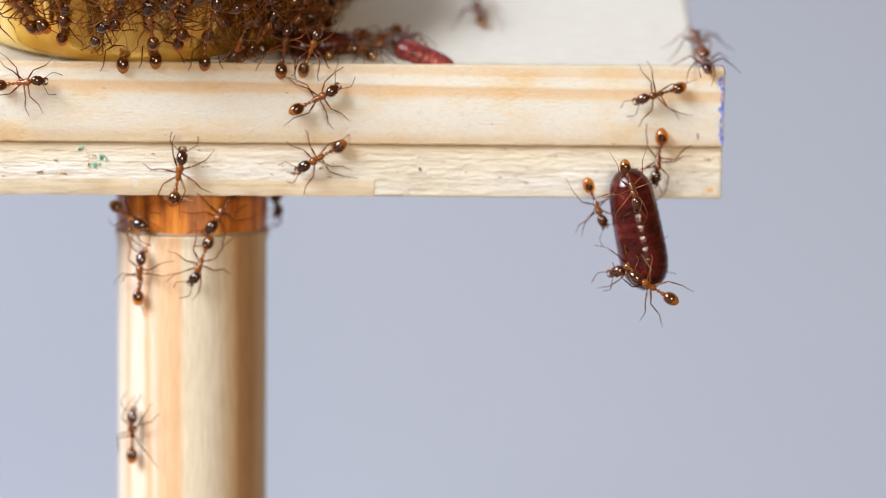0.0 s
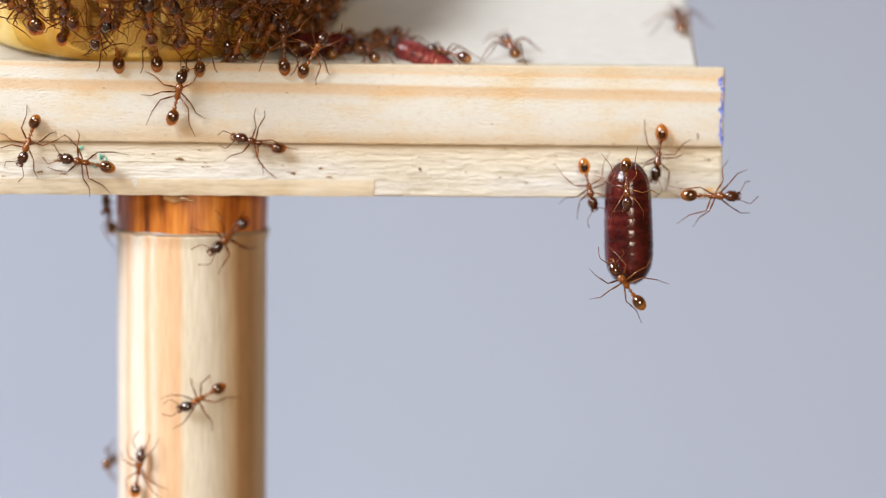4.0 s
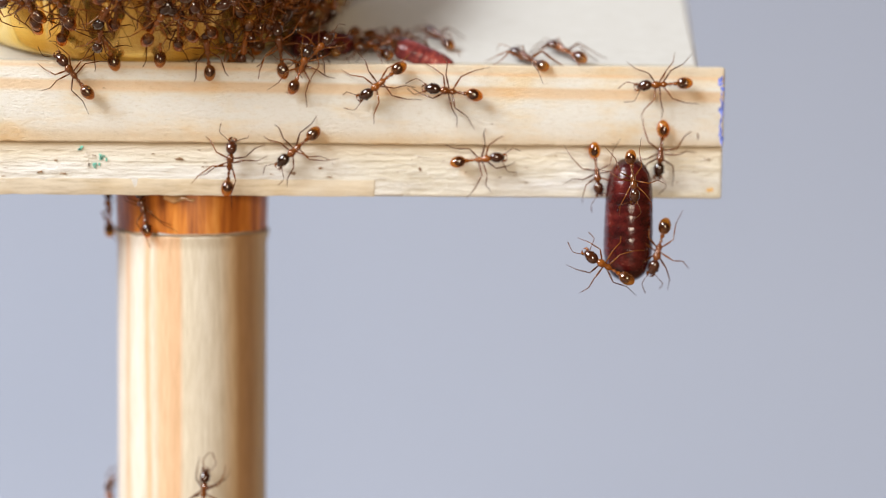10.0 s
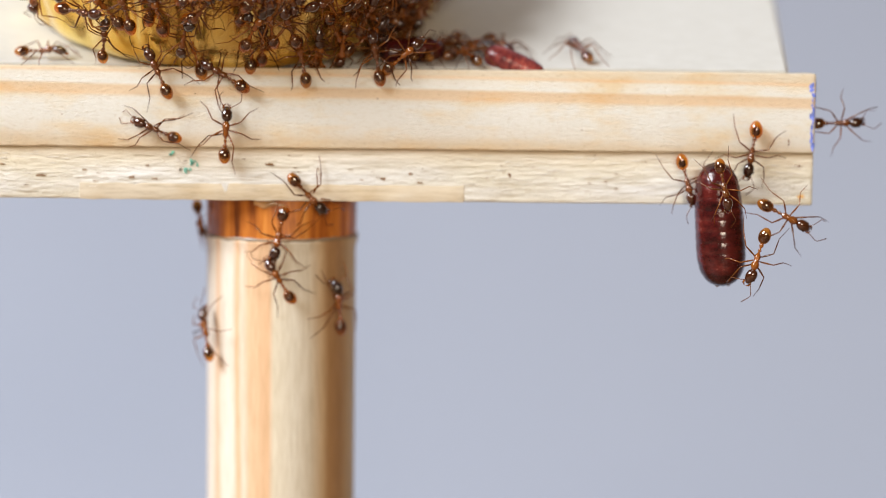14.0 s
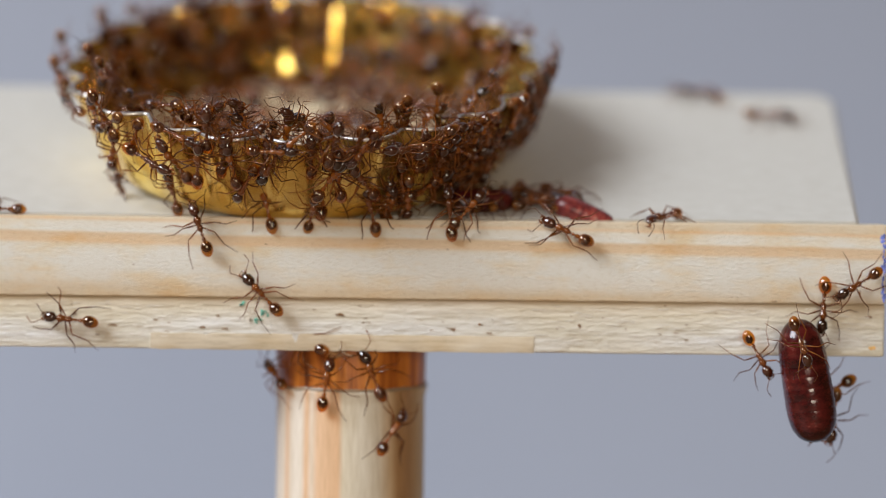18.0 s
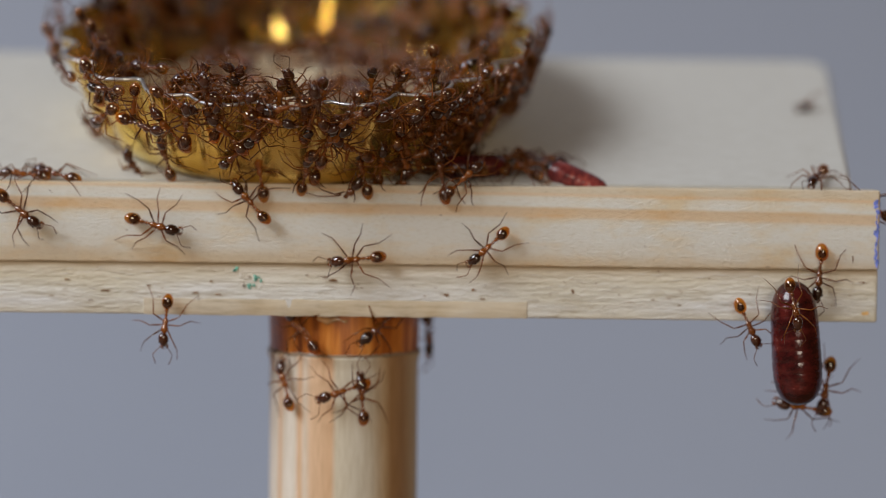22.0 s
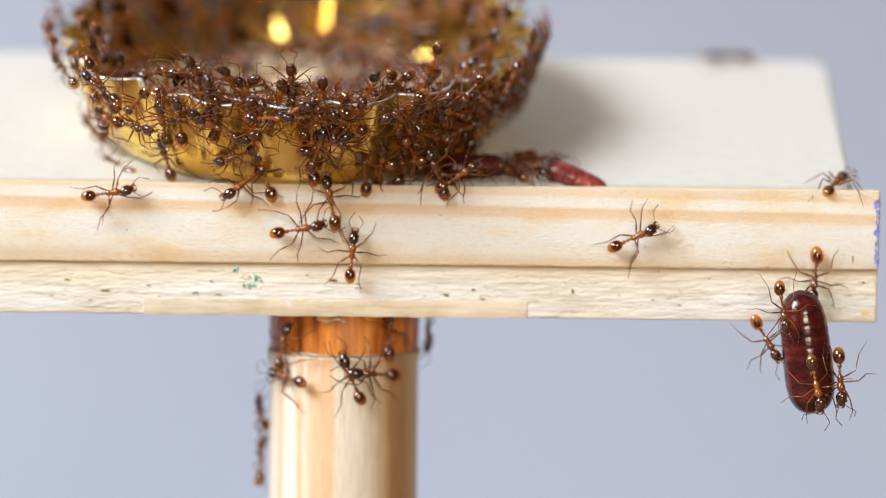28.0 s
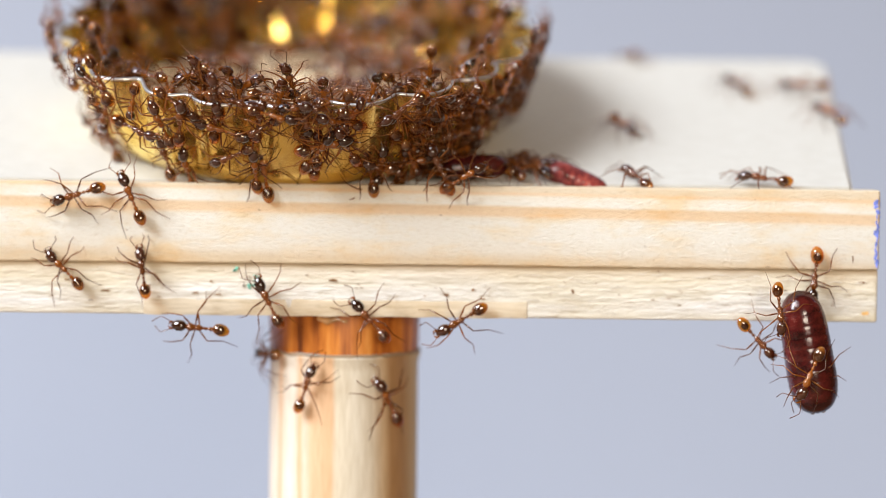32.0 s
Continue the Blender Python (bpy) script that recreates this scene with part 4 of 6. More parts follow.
    walk(carried_pupa, [
        (0, hung(12.62, -1.2, 1.53, 102.2)), (1, hung(12.7, -1.2, 1.62, 101.2)), (2, hung(12.25, -1.2, 1.71, 94.3)), (3, hung(12.04, -1.2, 1.86, 92.0)), (6, hung(11.95, -1.2, 1.95, 93.2)),
        (7, hung(12.17, -1.2, 1.99, 93.8)), (8, hung(12.1, -1.2, 2.03, 91.1)), (9, hung(11.91, -1.2, 2.16, 88.5)), (10, hung(12.0, -1.2, 2.12, 89.8)), (11, hung(12.39, -1.2, 2.2, 93.8)),
        (12, hung(12.65, -1.2, 1.94, 96.8)), (13, hung(12.28, -1.2, 2.25, 93.5)), (15.5, hung(11.97, -1.2, 2.23, 96.7)), (16, hung(12.9, -1.2, 2.12, 96.1)), (17, hung(12.82, -1.2, 2.04, 100.2)),
        (18, hung(13.07, -1.2, 1.95, 100.3)), (19, hung(13.15, -1.2, 2.05, 101.1)), (20, hung(12.85, -1.2, 2.08, 96.9)), (21, hung(12.82, -1.2, 2.1, 94.3)), (22, hung(12.83, -1.2, 2.13, 94.5)),
        (23, hung(12.66, -1.2, 1.78, 95.5)), (24, hung(13.67, -1.2, 1.59, 101.2)), (25, hung(13.39, -1.2, 1.59, 99.6)), (28, hung(13.54, -1.2, 1.57, 97.8)), (29, hung(13.58, -1.2, 1.56, 98.3)),
        (30, hung(13.67, -1.2, 1.59, 101.2)), (31, hung(13.59, -1.2, 1.59, 101.1)), (32, hung(13.63, -1.2, 1.56, 100.6))])
    walker("reddish-brown ant walking on the pale wooden bars", [
        (0, on_bar(-8.4, 9.7, 28)), (1, on_bar(0.0, 11.3, 30)), (1.4, bar_arris(2.5, 90)), (1.65, bar_ridge(2.5, 90)), (2, on_plate(5.0, 1.5, 27)),
        (3, on_plate(5.4, 3.0, 100)), (6, on_plate(1.9, 3.8, 89)), (6.35, bar_ridge(4.7, -90)), (6.6, bar_arris(4.7, -90)), (7, on_bar(7.5, 11.8, -15)),
        (8, on_bar(12.3, 10.2, -21)), (9, on_bar(18.1, 9.3, -52)), (10, on_bar(14.2, 10.9, -176)), (11, on_bar(8.3, 9.4, -170)), (12, on_bar(1.9, 3.0, -120)),
        (12.3, under_bar(1.9, 2.0, 90)), (12.5, under_bar(1.9, 9.5, 90)), (12.65, bar_top(1.9, 9.5, 270)), (12.75, bar_top(1.9, 6.5, 270)), (15.05, bar_top(16.6, 6.5, 90)),
        (15.15, bar_top(16.6, 9.5, 90)), (15.3, under_bar(16.6, 9.5, 270)), (15.5, under_bar(16.6, 2.0, 270)), (16, on_bar(16.6, 9.5, 174)), (17, hung(19.1, 1.3, 4.5, -118)),
        (17.6, bar_top(16.0, 8.0, 200)), (17.9, bar_top(14.0, 6.5, 200)), (20.05, bar_top(8.9, 6.5, 90)), (20.15, bar_top(8.9, 9.5, 90)), (20.3, under_bar(8.9, 9.5, 270)),
        (20.5, under_bar(8.9, 2.0, 270)), (21, on_bar(8.9, 6.8, 70)), (21.5, under_bar(8.9, 2.0, 90)), (21.7, under_bar(8.9, 9.5, 90)), (21.85, bar_top(8.9, 9.5, 270)),
        (21.95, bar_top(8.9, 6.5, 270)), (32, bar_top(8.9, 6.5, 270))])
    walker("reddish-brown ant climbing the striped round post", [
        (0, on_bar(-8.0, 6.0, -150)), (1, on_bar(-11.4, 5.4, -174)), (2, on_bar(-9.7, 4.9, -78)), (3, on_post(51, 2.4, -175)), (4.5, on_post(24, -0.3, -122)),
        (6, on_post(-2, -3.0, -70)), (6.17, on_post(-35, -3.0, -107)), (6.33, on_post(-67, -3.0, -143)), (6.5, on_post(-100, -3.0, 180)), (6.75, on_post(-132, -3.0, 180)),
        (7, on_post(-165, -3.0, 180)), (10, on_post(-165, -0.9, 0)), (10.25, on_post(-132, -0.9, 0)), (10.5, on_post(-100, -0.9, 0)), (10.67, on_post(-67, -0.9, 35)),
        (10.83, on_post(-35, -0.9, 70)), (11, on_post(-2, -0.9, 105)), (12, on_post(-14, 1.9, 144)), (13, on_bar(-19.4, 6.2, 86)), (16, on_bar(-21.3, 8.6, 99)),
        (17, on_bar(-22.9, 9.3, 126)), (18, on_bar(-22.2, 7.1, 133)), (19, on_bar(-27.4, 6.7, -178)), (20, on_bar(-32.7, 10.5, 169)), (21, on_bar(-32.2, 10.1, 91)),
        (22, on_bar(-28.8, 9.3, -15)), (23, on_bar(-29.9, 8.9, 168)), (23.5, under_bar(-29.9, 2.0, 90)), (23.7, under_bar(-29.9, 9.5, 90)), (23.85, bar_top(-29.9, 9.5, 270)),
        (23.95, bar_top(-29.9, 6.5, 270)), (30.25, bar_top(-26.7, 6.5, 90)), (30.35, bar_top(-26.7, 9.5, 90)), (30.5, under_bar(-26.7, 9.5, 270)), (30.7, under_bar(-26.7, 2.0, 270)),
        (31, on_bar(-26.7, 6.6, 154)), (32, on_bar(-30.2, 11.0, 113))])
    walker("reddish-brown ant roaming over the whitewashed board", [
        (0, on_bar(14.0, 10.3, -163)), (1, on_bar(6.3, 10.1, -176)), (2, on_bar(-3.8, 9.6, 179)), (3, on_bar(-13.0, 5.3, -139)), (6, on_bar(-10.1, 9.8, 63)),
        (7, on_bar(-4.8, 11.4, 27)), (7.4, bar_arris(-2.2, 90)), (7.65, bar_ridge(-2.2, 90)), (8, on_plate(0.3, 1.9, 128)), (9, on_plate(1.1, 2.5, 96)),
        (10, on_plate(-0.2, 5.3, 118)), (11, on_plate(1.8, 1.5, -43)), (12, on_plate(1.3, 2.5, 60)), (13, on_plate(3.7, 3.8, 109)), (16, on_plate(1.8, 4.5, 106)),
        (17, on_plate(3.0, 1.2, 173)), (18, on_plate(3.9, 1.2, -135)), (19, on_plate(1.9, 1.2, 164)), (20.2, on_plate(-11.24, 27.5, 100)), (20.8, plate_under(-20.0, 25.0, -90)),
        (29.2, plate_under(-20.0, 25.0, 90)), (29.8, on_plate(-10.72, 27.5, 280)), (31, on_plate(3.2, 1.3, 7)), (32, on_plate(2.6, 2.2, 119))])
    walker("reddish-brown ant walking on the pale wooden bars", [
        (0, on_bar(-27.3, 10.6, 7)), (1, on_bar(-26.0, 12.1, 26)), (2, on_bar(-26.1, 11.1, -30)), (3, on_bar(-25.7, 6.1, -76)), (6, on_bar(-29.1, 9.2, -173)),
        (6.9, on_bar(-47.0, 9.2, 180)), (30.1, on_bar(-47.0, 2.5, 0)), (31, on_bar(-36.9, 2.5, -5)), (32, on_bar(-34.6, 6.3, 134))])
    walker("reddish-brown ant walking on the pale wooden bars", [
        (0, on_bar(-17.2, 4.6, 79)), (1, on_bar(-20.1, 7.9, 115)), (2, on_bar(-21.5, 10.2, 101)), (3, on_bar(-23.1, 11.0, 118)), (3.9, on_bar(-47.0, 11.0, 180)),
        (32, on_bar(-47.0, 11.0, 180))])
    walker("reddish-brown ant climbing the striped round post", [
        (0, on_post(23, 2.4, -125)), (1, on_post(24, 2.7, 130)), (2, on_bar(-16.7, 9.5, 108)), (3, on_bar(-17.7, 10.5, 119)), (6, on_bar(-16.3, 8.5, -7)),
        (7, on_bar(-8.8, 6.6, 9)), (8, on_bar(-7.2, 8.6, 8)), (9, on_bar(-2.7, 10.0, 20)), (10, on_bar(-4.1, 10.9, -141)), (11, on_bar(-6.4, 3.7, -153)),
        (12, on_post(95, 1.9, -174)), (12.33, on_post(63, 2.1, -163)), (12.67, on_post(32, 2.4, -153)), (13, on_post(0, 2.6, -142)), (16, on_post(7, -2.4, -34)),
        (17, on_post(10, -3.6, 93)), (17.5, on_post(-10, 0.0, 133)), (18, on_post(-31, 3.6, 173)), (19, on_post(-31, 2.1, -59)), (20, on_post(-60, 1.0, 157)),
        (21, on_post(-34, 2.0, 164)), (22, on_post(-27, 2.4, 130)), (23, on_bar(-18.2, 5.1, 35)), (24, on_bar(-19.0, 10.3, 59)), (25, on_bar(-17.5, 9.0, 46)),
        (28, on_bar(-17.3, 10.9, 101)), (29, on_cap(280, 0.0, 113)), (30, on_cap(280, 0.0, 118)), (31, on_cap(245, 0.2, 101)), (32, on_cap(245, 0.1, 90))])
    walker("reddish-brown ant walking on the pale wooden bars", [
        (0, on_post(9, -0.9, -112)), (1, on_post(8, 0.0, -86)), (2, on_post(18, -10.3, -100)), (3, on_post(-2, -9.9, -92)), (6, on_post(33, -10.6, 92)),
        (7, on_post(22, 0.9, 112)), (8, on_bar(-13.3, 8.5, 79)), (9, on_bar(-10.4, 9.9, 82)), (10, on_bar(-9.3, 11.7, 68)), (11, on_bar(-8.2, 9.1, -157)),
        (12, on_bar(-15.4, 6.7, -138)), (13, on_bar(-14.4, 9.8, 155)), (13.7, on_cap(294, 0.2, 90)), (32, on_cap(294, 0.2, 90))])
    walker("reddish-brown ant climbing the striped round post", [
        (0, on_post(-45, 1.9, -21)), (1, on_post(-40, 1.2, -42)), (2, on_post(-24, -0.0, -47)), (2.25, on_post(-62, 0.0, -114)), (2.5, on_post(-100, -0.0, 180)),
        (2.75, on_post(-132, 0.0, 180)), (3, on_post(-165, -0.0, 180)), (12, on_post(165, -3.8, 180)), (12.25, on_post(132, -3.8, 180)), (12.5, on_post(100, -3.8, 180)),
        (12.75, on_post(72, -3.8, 138)), (13, on_post(43, -3.8, 95)), (16, on_post(56, -3.6, 118)), (17, on_post(62, -7.0, 120)), (17.5, on_post(40, -2.6, 118)),
        (18, on_post(17, 1.8, 115)), (19, on_bar(-16.1, 6.6, 114)), (20, on_bar(-13.7, 9.5, 38)), (21, on_bar(-12.2, 10.1, 63)), (22, on_cap(318, -0.15, 0)),
        (22.8, on_cap(318, 0.15, 0)), (32, on_cap(318, 0.15, 0))])
    walker("reddish-brown ant climbing the striped round post", [
        (0, on_post(-34, -2.1, 82)), (1, on_post(-35, -1.1, 87)), (2, on_post(-54, 0.7, 101)), (3, on_post(-49, 1.9, 128)), (3.25, on_post(-74, 1.9, 154)),
        (3.5, on_post(-100, 1.9, 180)), (3.75, on_post(-132, 1.9, 180)), (4, on_post(-165, 1.9, 180)), (12, on_post(-165, -4.5, 0)), (12.25, on_post(-132, -4.5, 0)),
        (12.5, on_post(-100, -4.5, 0)), (13, on_post(-80, -4.5, 109)), (14.5, on_post(-43, -6.8, 98)), (16, on_post(-6, -9.1, 87)), (17, on_post(-12, -1.9, 74)),
        (18, on_post(-14, 1.2, 79)), (19, on_post(-4, 1.6, 124)), (20, on_bar(-17.7, 3.0, 120)), (21, on_post(15, 1.1, 121)), (22, on_post(2, -1.5, -161)),
        (23, on_post(-20, -0.0, 123)), (24, on_bar(-22.1, 5.1, 146)), (25, on_bar(-20.5, 7.2, 146)), (28, on_bar(-19.4, 9.1, 11)), (29, on_bar(-21.2, 9.6, 20)),
        (30, on_bar(-22.0, 8.8, 3)), (31, on_bar(-18.0, 6.8, -32)), (31.5, under_bar(-18.0, 2.0, 90)), (31.7, under_bar(-18.0, 9.5, 90)), (31.85, bar_top(-18.0, 9.5, 270)),
        (31.95, bar_top(-18.0, 6.5, 270)), (32, bar_top(-18.0, 6.5, 270))])
    walker("reddish-brown ant walking on the pale wooden bars", [
        (0, on_post(-41, -12.7, 88)), (1, on_post(-63, -5.3, 128)), (2, on_post(-95, 0.2, 90)), (3, on_post(-95, 1.7, 90)), (6, on_post(-95, 1.4, -31)),
        (7, on_post(-95, 1.7, 90)), (8, on_bar(-19.4, 4.0, 76)), (9, on_bar(-22.2, 9.8, 119)), (10, on_bar(-23.8, 11.1, 128)), (11, on_bar(-23.5, 11.1, 114)),
        (12, on_bar(-23.9, 11.3, 126)), (13, on_bar(-24.2, 11.9, 121)), (16, on_bar(-25.7, 10.7, 109)), (17, on_bar(-28.0, 10.5, 111)), (17.7, on_cap(239, 0.2, 90)),
        (32, on_cap(239, 0.2, 90))])
    walker("reddish-brown ant walking on the pale wooden bars", [
        (0, on_post(95, 2.3, -163)), (0.5, on_post(70, 2.3, -164)), (1, on_post(46, 2.4, -166)), (1.5, on_post(20, 2.8, -174)), (2, on_post(-6, 3.3, 179)),
        (3, on_bar(-23.2, 5.7, -159)), (6, on_bar(-22.9, 5.1, 106)), (7, on_bar(-25.5, 8.1, 128)), (8, on_bar(-29.0, 10.5, -179)), (8.9, on_bar(-47.0, 10.5, 180)),
        (16.1, on_bar(-47.0, 3.9, 0)), (17, on_bar(-35.6, 3.9, 130)), (18, on_bar(-34.7, 5.3, 173)), (18.9, on_bar(-47.0, 5.3, 180)), (21.1, on_bar(-47.0, 10.2, 0)),
        (22, on_bar(-37.5, 10.2, -39)), (22.9, on_bar(-47.0, 10.2, 180)), (28.1, on_bar(-47.0, 10.1, 0)), (29, on_bar(-36.2, 10.1, -152)), (30, on_bar(-35.2, 11.0, 110)),
        (31, on_bar(-36.4, 9.8, 83)), (32, on_bar(-33.7, 11.2, -162))])
    walker("reddish-brown ant roaming over the whitewashed board", [
        (0, on_plate(2.8, 10.0, 92)), (1, on_plate(8.9, 11.3, 154)), (1.8, on_plate(16.2, 11.3, 0)), (2.3, plate_under(14.0, 13.3, 90)), (5.7, plate_under(14.0, 6.4, 270)),
        (6.2, on_plate(16.2, 4.4, 180)), (7, on_plate(16.0, 4.4, 101)), (8, on_plate(16.6, 6.6, 83)), (8.8, on_plate(16.2, 6.6, 0)), (9.3, plate_under(14.0, 8.6, 90)),
        (16.6, plate_under(13.3, 25.0, 90)), (17.1, on_plate(13.3, 30.4, 270)), (18, on_plate(13.3, 21.3, -17)), (19, on_plate(16.3, 1.7, 10)), (20, on_plate(15.9, 2.1, 135)),
        (21, on_plate(15.1, 15.1, 110)), (21.8, on_plate(16.2, 15.1, 0)), (22.3, plate_under(14.0, 17.1, 90)), (26.7, plate_under(14.0, 3.2, 270)), (27.2, on_plate(16.2, 1.2, 180)),
        (28, on_plate(15.6, 1.2, 61)), (28.35, bar_ridge(15.5, -90)), (28.6, bar_arris(15.5, -90)), (29, on_bar(15.4, 10.2, -104)), (29.4, bar_arris(14.4, 90)),
        (29.65, bar_ridge(14.4, 90)), (30, on_plate(13.4, 1.2, 166)), (31, on_plate(11.9, 2.5, 138)), (32, on_plate(11.0, 1.9, 169))])
    walker("reddish-brown ant roaming over the whitewashed board", [
        (0, on_plate(17.2, 4.6, 90)), (1, on_plate(17.2, 9.1, 160)), (2, on_plate(17.2, 4.5, 97)), (3, on_plate(17.2, 8.3, 86)), (6, on_plate(14.2, 9.7, 116)),
        (7, on_plate(13.4, 11.0, 157)), (8, on_plate(9.0, 4.5, 174)), (9, on_plate(4.9, 1.3, -178)), (10, on_plate(5.5, 1.2, 126)), (11.2, on_plate(-9.799999999999999, 27.5, 100)),
        (11.8, plate_under(-20.0, 25.0, -90)), (21.2, plate_under(-20.0, 25.0, 90)), (21.8, on_plate(-11.2, 27.5, 280)), (23, on_plate(2.0, 2.6, 116)), (24, on_plate(0.9, 2.9, -118)),
        (25.2, on_plate(-11.64, 27.5, 100)), (25.8, plate_under(-20.0, 25.0, -90)), (28.2, plate_under(-20.0, 25.0, 90)), (28.8, on_plate(-14.239999999999998, 27.5, 280)), (30, on_plate(-5.6, 1.2, -96)),
        (30.35, bar_ridge(-6.8, -90)), (30.6, bar_arris(-6.8, -90)), (31, on_bar(-8.0, 7.0, -129)), (32, on_bar(-8.8, 3.3, -149))])
    walker("reddish-brown ant roaming over the whitewashed board", [
        (0, on_plate(17.2, 1.2, -95)), (1, on_plate(14.0, 7.4, -88)), (1.8, on_plate(16.2, 7.4, 0)), (2.3, plate_under(14.0, 9.4, 90)), (5.7, plate_under(14.0, 10.3, 270)),
        (6.2, on_plate(16.2, 8.3, 180)), (7, on_plate(17.2, 8.3, -147)), (8, on_plate(12.7, 2.8, 96)), (8.8, on_plate(16.2, 2.8, 0)), (9.3, plate_under(14.0, 4.8, 90)),
        (16.6, plate_under(8.5, 25.0, 90)), (17.1, on_plate(8.5, 30.4, 270)), (18, on_plate(8.5, 27.2, 155)), (19, on_plate(4.9, 12.9, 109)), (20.2, on_plate(-10.04, 27.5, 100)),
        (20.8, plate_under(-20.0, 25.0, -90)), (32, plate_under(-20.0, 25.0, -90))])
    walker("reddish-brown ant clinging to the side of the gold cap", [
        (0, on_cap(298, 0.05, 90)), (1, on_cap(298, 0.0, 102)), (2, on_cap(295, 0.05, 101)), (3, on_cap(295, 0.0, 102)), (6, on_cap(295, -0.05, 103)),
        (7, on_cap(295, 0.0, 102)), (8, on_cap(295, 0.1, 101)), (9, on_cap(292, 0.2, 107)), (10, on_cap(295, 0.1, 101)), (11, on_cap(298, 0.05, 101)),
        (12, on_cap(295, 0.1, 101)), (13, on_cap(295, 0.1, 100)), (16, on_cap(295, 0.1, 102)), (17, on_cap(295, 0.05, 90)), (18, on_cap(295, 0.1, 90)),
        (19, on_cap(298, -0.15, 90)), (20, on_cap(298, -0.1, 109)), (21, on_cap(300, -0.15, 67)), (22, on_cap(300, -0.15, 90)), (22.8, on_cap(300, 0.15, 90)),
        (32, on_cap(300, 0.15, 90))])
    walker("reddish-brown ant clinging to the side of the gold cap", [
        (0, on_cap(255, 0.5, 77)), (1, on_cap(255, 0.5, 77)), (2, on_cap(255, 0.5, 77)), (3, on_cap(255, 0.5, 77)), (6, on_cap(255, 0.5, 77)),
        (7, on_cap(255, 0.5, 77)), (8, on_cap(255, 0.5, 77)), (9, on_cap(255, 0.5, 77)), (10, on_cap(255, 0.5, 77)), (11, on_cap(255, 0.5, 77)),
        (12, on_cap(255, 0.5, 77)), (13, on_cap(255, 0.55, 78)), (13.8, on_cap(255, 0.8500000000000001, 78)), (32, on_cap(255, 0.8500000000000001, 78))])
    walker("reddish-brown ant clinging to the side of the gold cap", [
        (0, on_cap(275, 0.75, 90)), (1, on_cap(275, 0.75, 90)), (2, on_cap(275, 0.75, 90)), (3, on_cap(275, 0.75, 90)), (6, on_cap(275, 0.75, 90)),
        (7, on_cap(275, 0.75, 90)), (8, on_cap(275, 0.75, 90)), (9, on_cap(275, 0.75, 90)), (10, on_cap(275, 0.75, 90)), (11, on_cap(275, 0.75, 90)),
        (12, on_cap(275, 0.75, 90)), (13, on_cap(275, 0.75, 90)), (13.8, on_cap(275, 0.9, 90)), (32, on_cap(275, 0.9, 90))])
    walker("reddish-brown ant clinging to the side of the gold cap", [
        (0, on_cap(282, 0.45, 90)), (1, on_cap(282, 0.45, 90)), (2, on_cap(282, 0.45, 90)), (3, on_cap(282, 0.45, 90)), (6, on_cap(282, 0.45, 90)),
        (7, on_cap(282, 0.45, 90)), (8, on_cap(282, 0.45, 90)), (9, on_cap(282, 0.45, 90)), (10, on_cap(282, 0.45, 90)), (11, on_cap(282, 0.45, 90)),
        (12, on_cap(282, 0.45, 90)), (13, on_cap(282, 0.45, 90)), (16, on_cap(275, -0.05, 90)), (17, on_cap(275, 0.05, 90)), (18, on_cap(275, 0.1, 80)),
        (19, on_cap(275, 0.1, 90)), (20, on_cap(272, 0.15, 101)), (21, on_cap(272, 0.0, 90)), (22, on_cap(275, 0.15, 81)), (23, on_cap(278, 0.2, 90)),
        (23.8, on_cap(278, 0.5, 90)), (32, on_cap(278, 0.5, 90))])
    walker("reddish-brown ant clinging to the side of the gold cap", [
        (0, on_cap(302, 0.5, 101)), (1, on_cap(302, 0.5, 101)), (2, on_cap(302, 0.5, 101)), (3, on_cap(302, 0.5, 101)), (6, on_cap(302, 0.5, 101)),
        (7, on_cap(302, 0.5, 101)), (8, on_cap(302, 0.5, 101)), (9, on_cap(302, 0.5, 101)), (10, on_cap(302, 0.5, 101)), (11, on_cap(302, 0.5, 101)),
        (12, on_cap(302, 0.5, 101)), (13, on_cap(302, 0.5, 101)), (13.8, on_cap(302, 0.8, 101)), (32, on_cap(302, 0.8, 101))])
    walker("reddish-brown ant clinging to the side of the gold cap", [
        (0, on_cap(268, 0.75, 79)), (1, on_cap(268, 0.75, 79)), (2, on_cap(268, 0.75, 79)), (3, on_cap(268, 0.75, 79)), (6, on_cap(268, 0.75, 79)),
        (7, on_cap(268, 0.75, 79)), (8, on_cap(268, 0.75, 79)), (9, on_cap(268, 0.75, 79)), (10, on_cap(268, 0.75, 79)), (11, on_cap(268, 0.75, 79)),
        (12, on_cap(265, 0.7, 78)), (13, on_cap(265, 0.75, 78)), (13.8, on_cap(265, 0.9, 78)), (32, on_cap(265, 0.9, 78))])
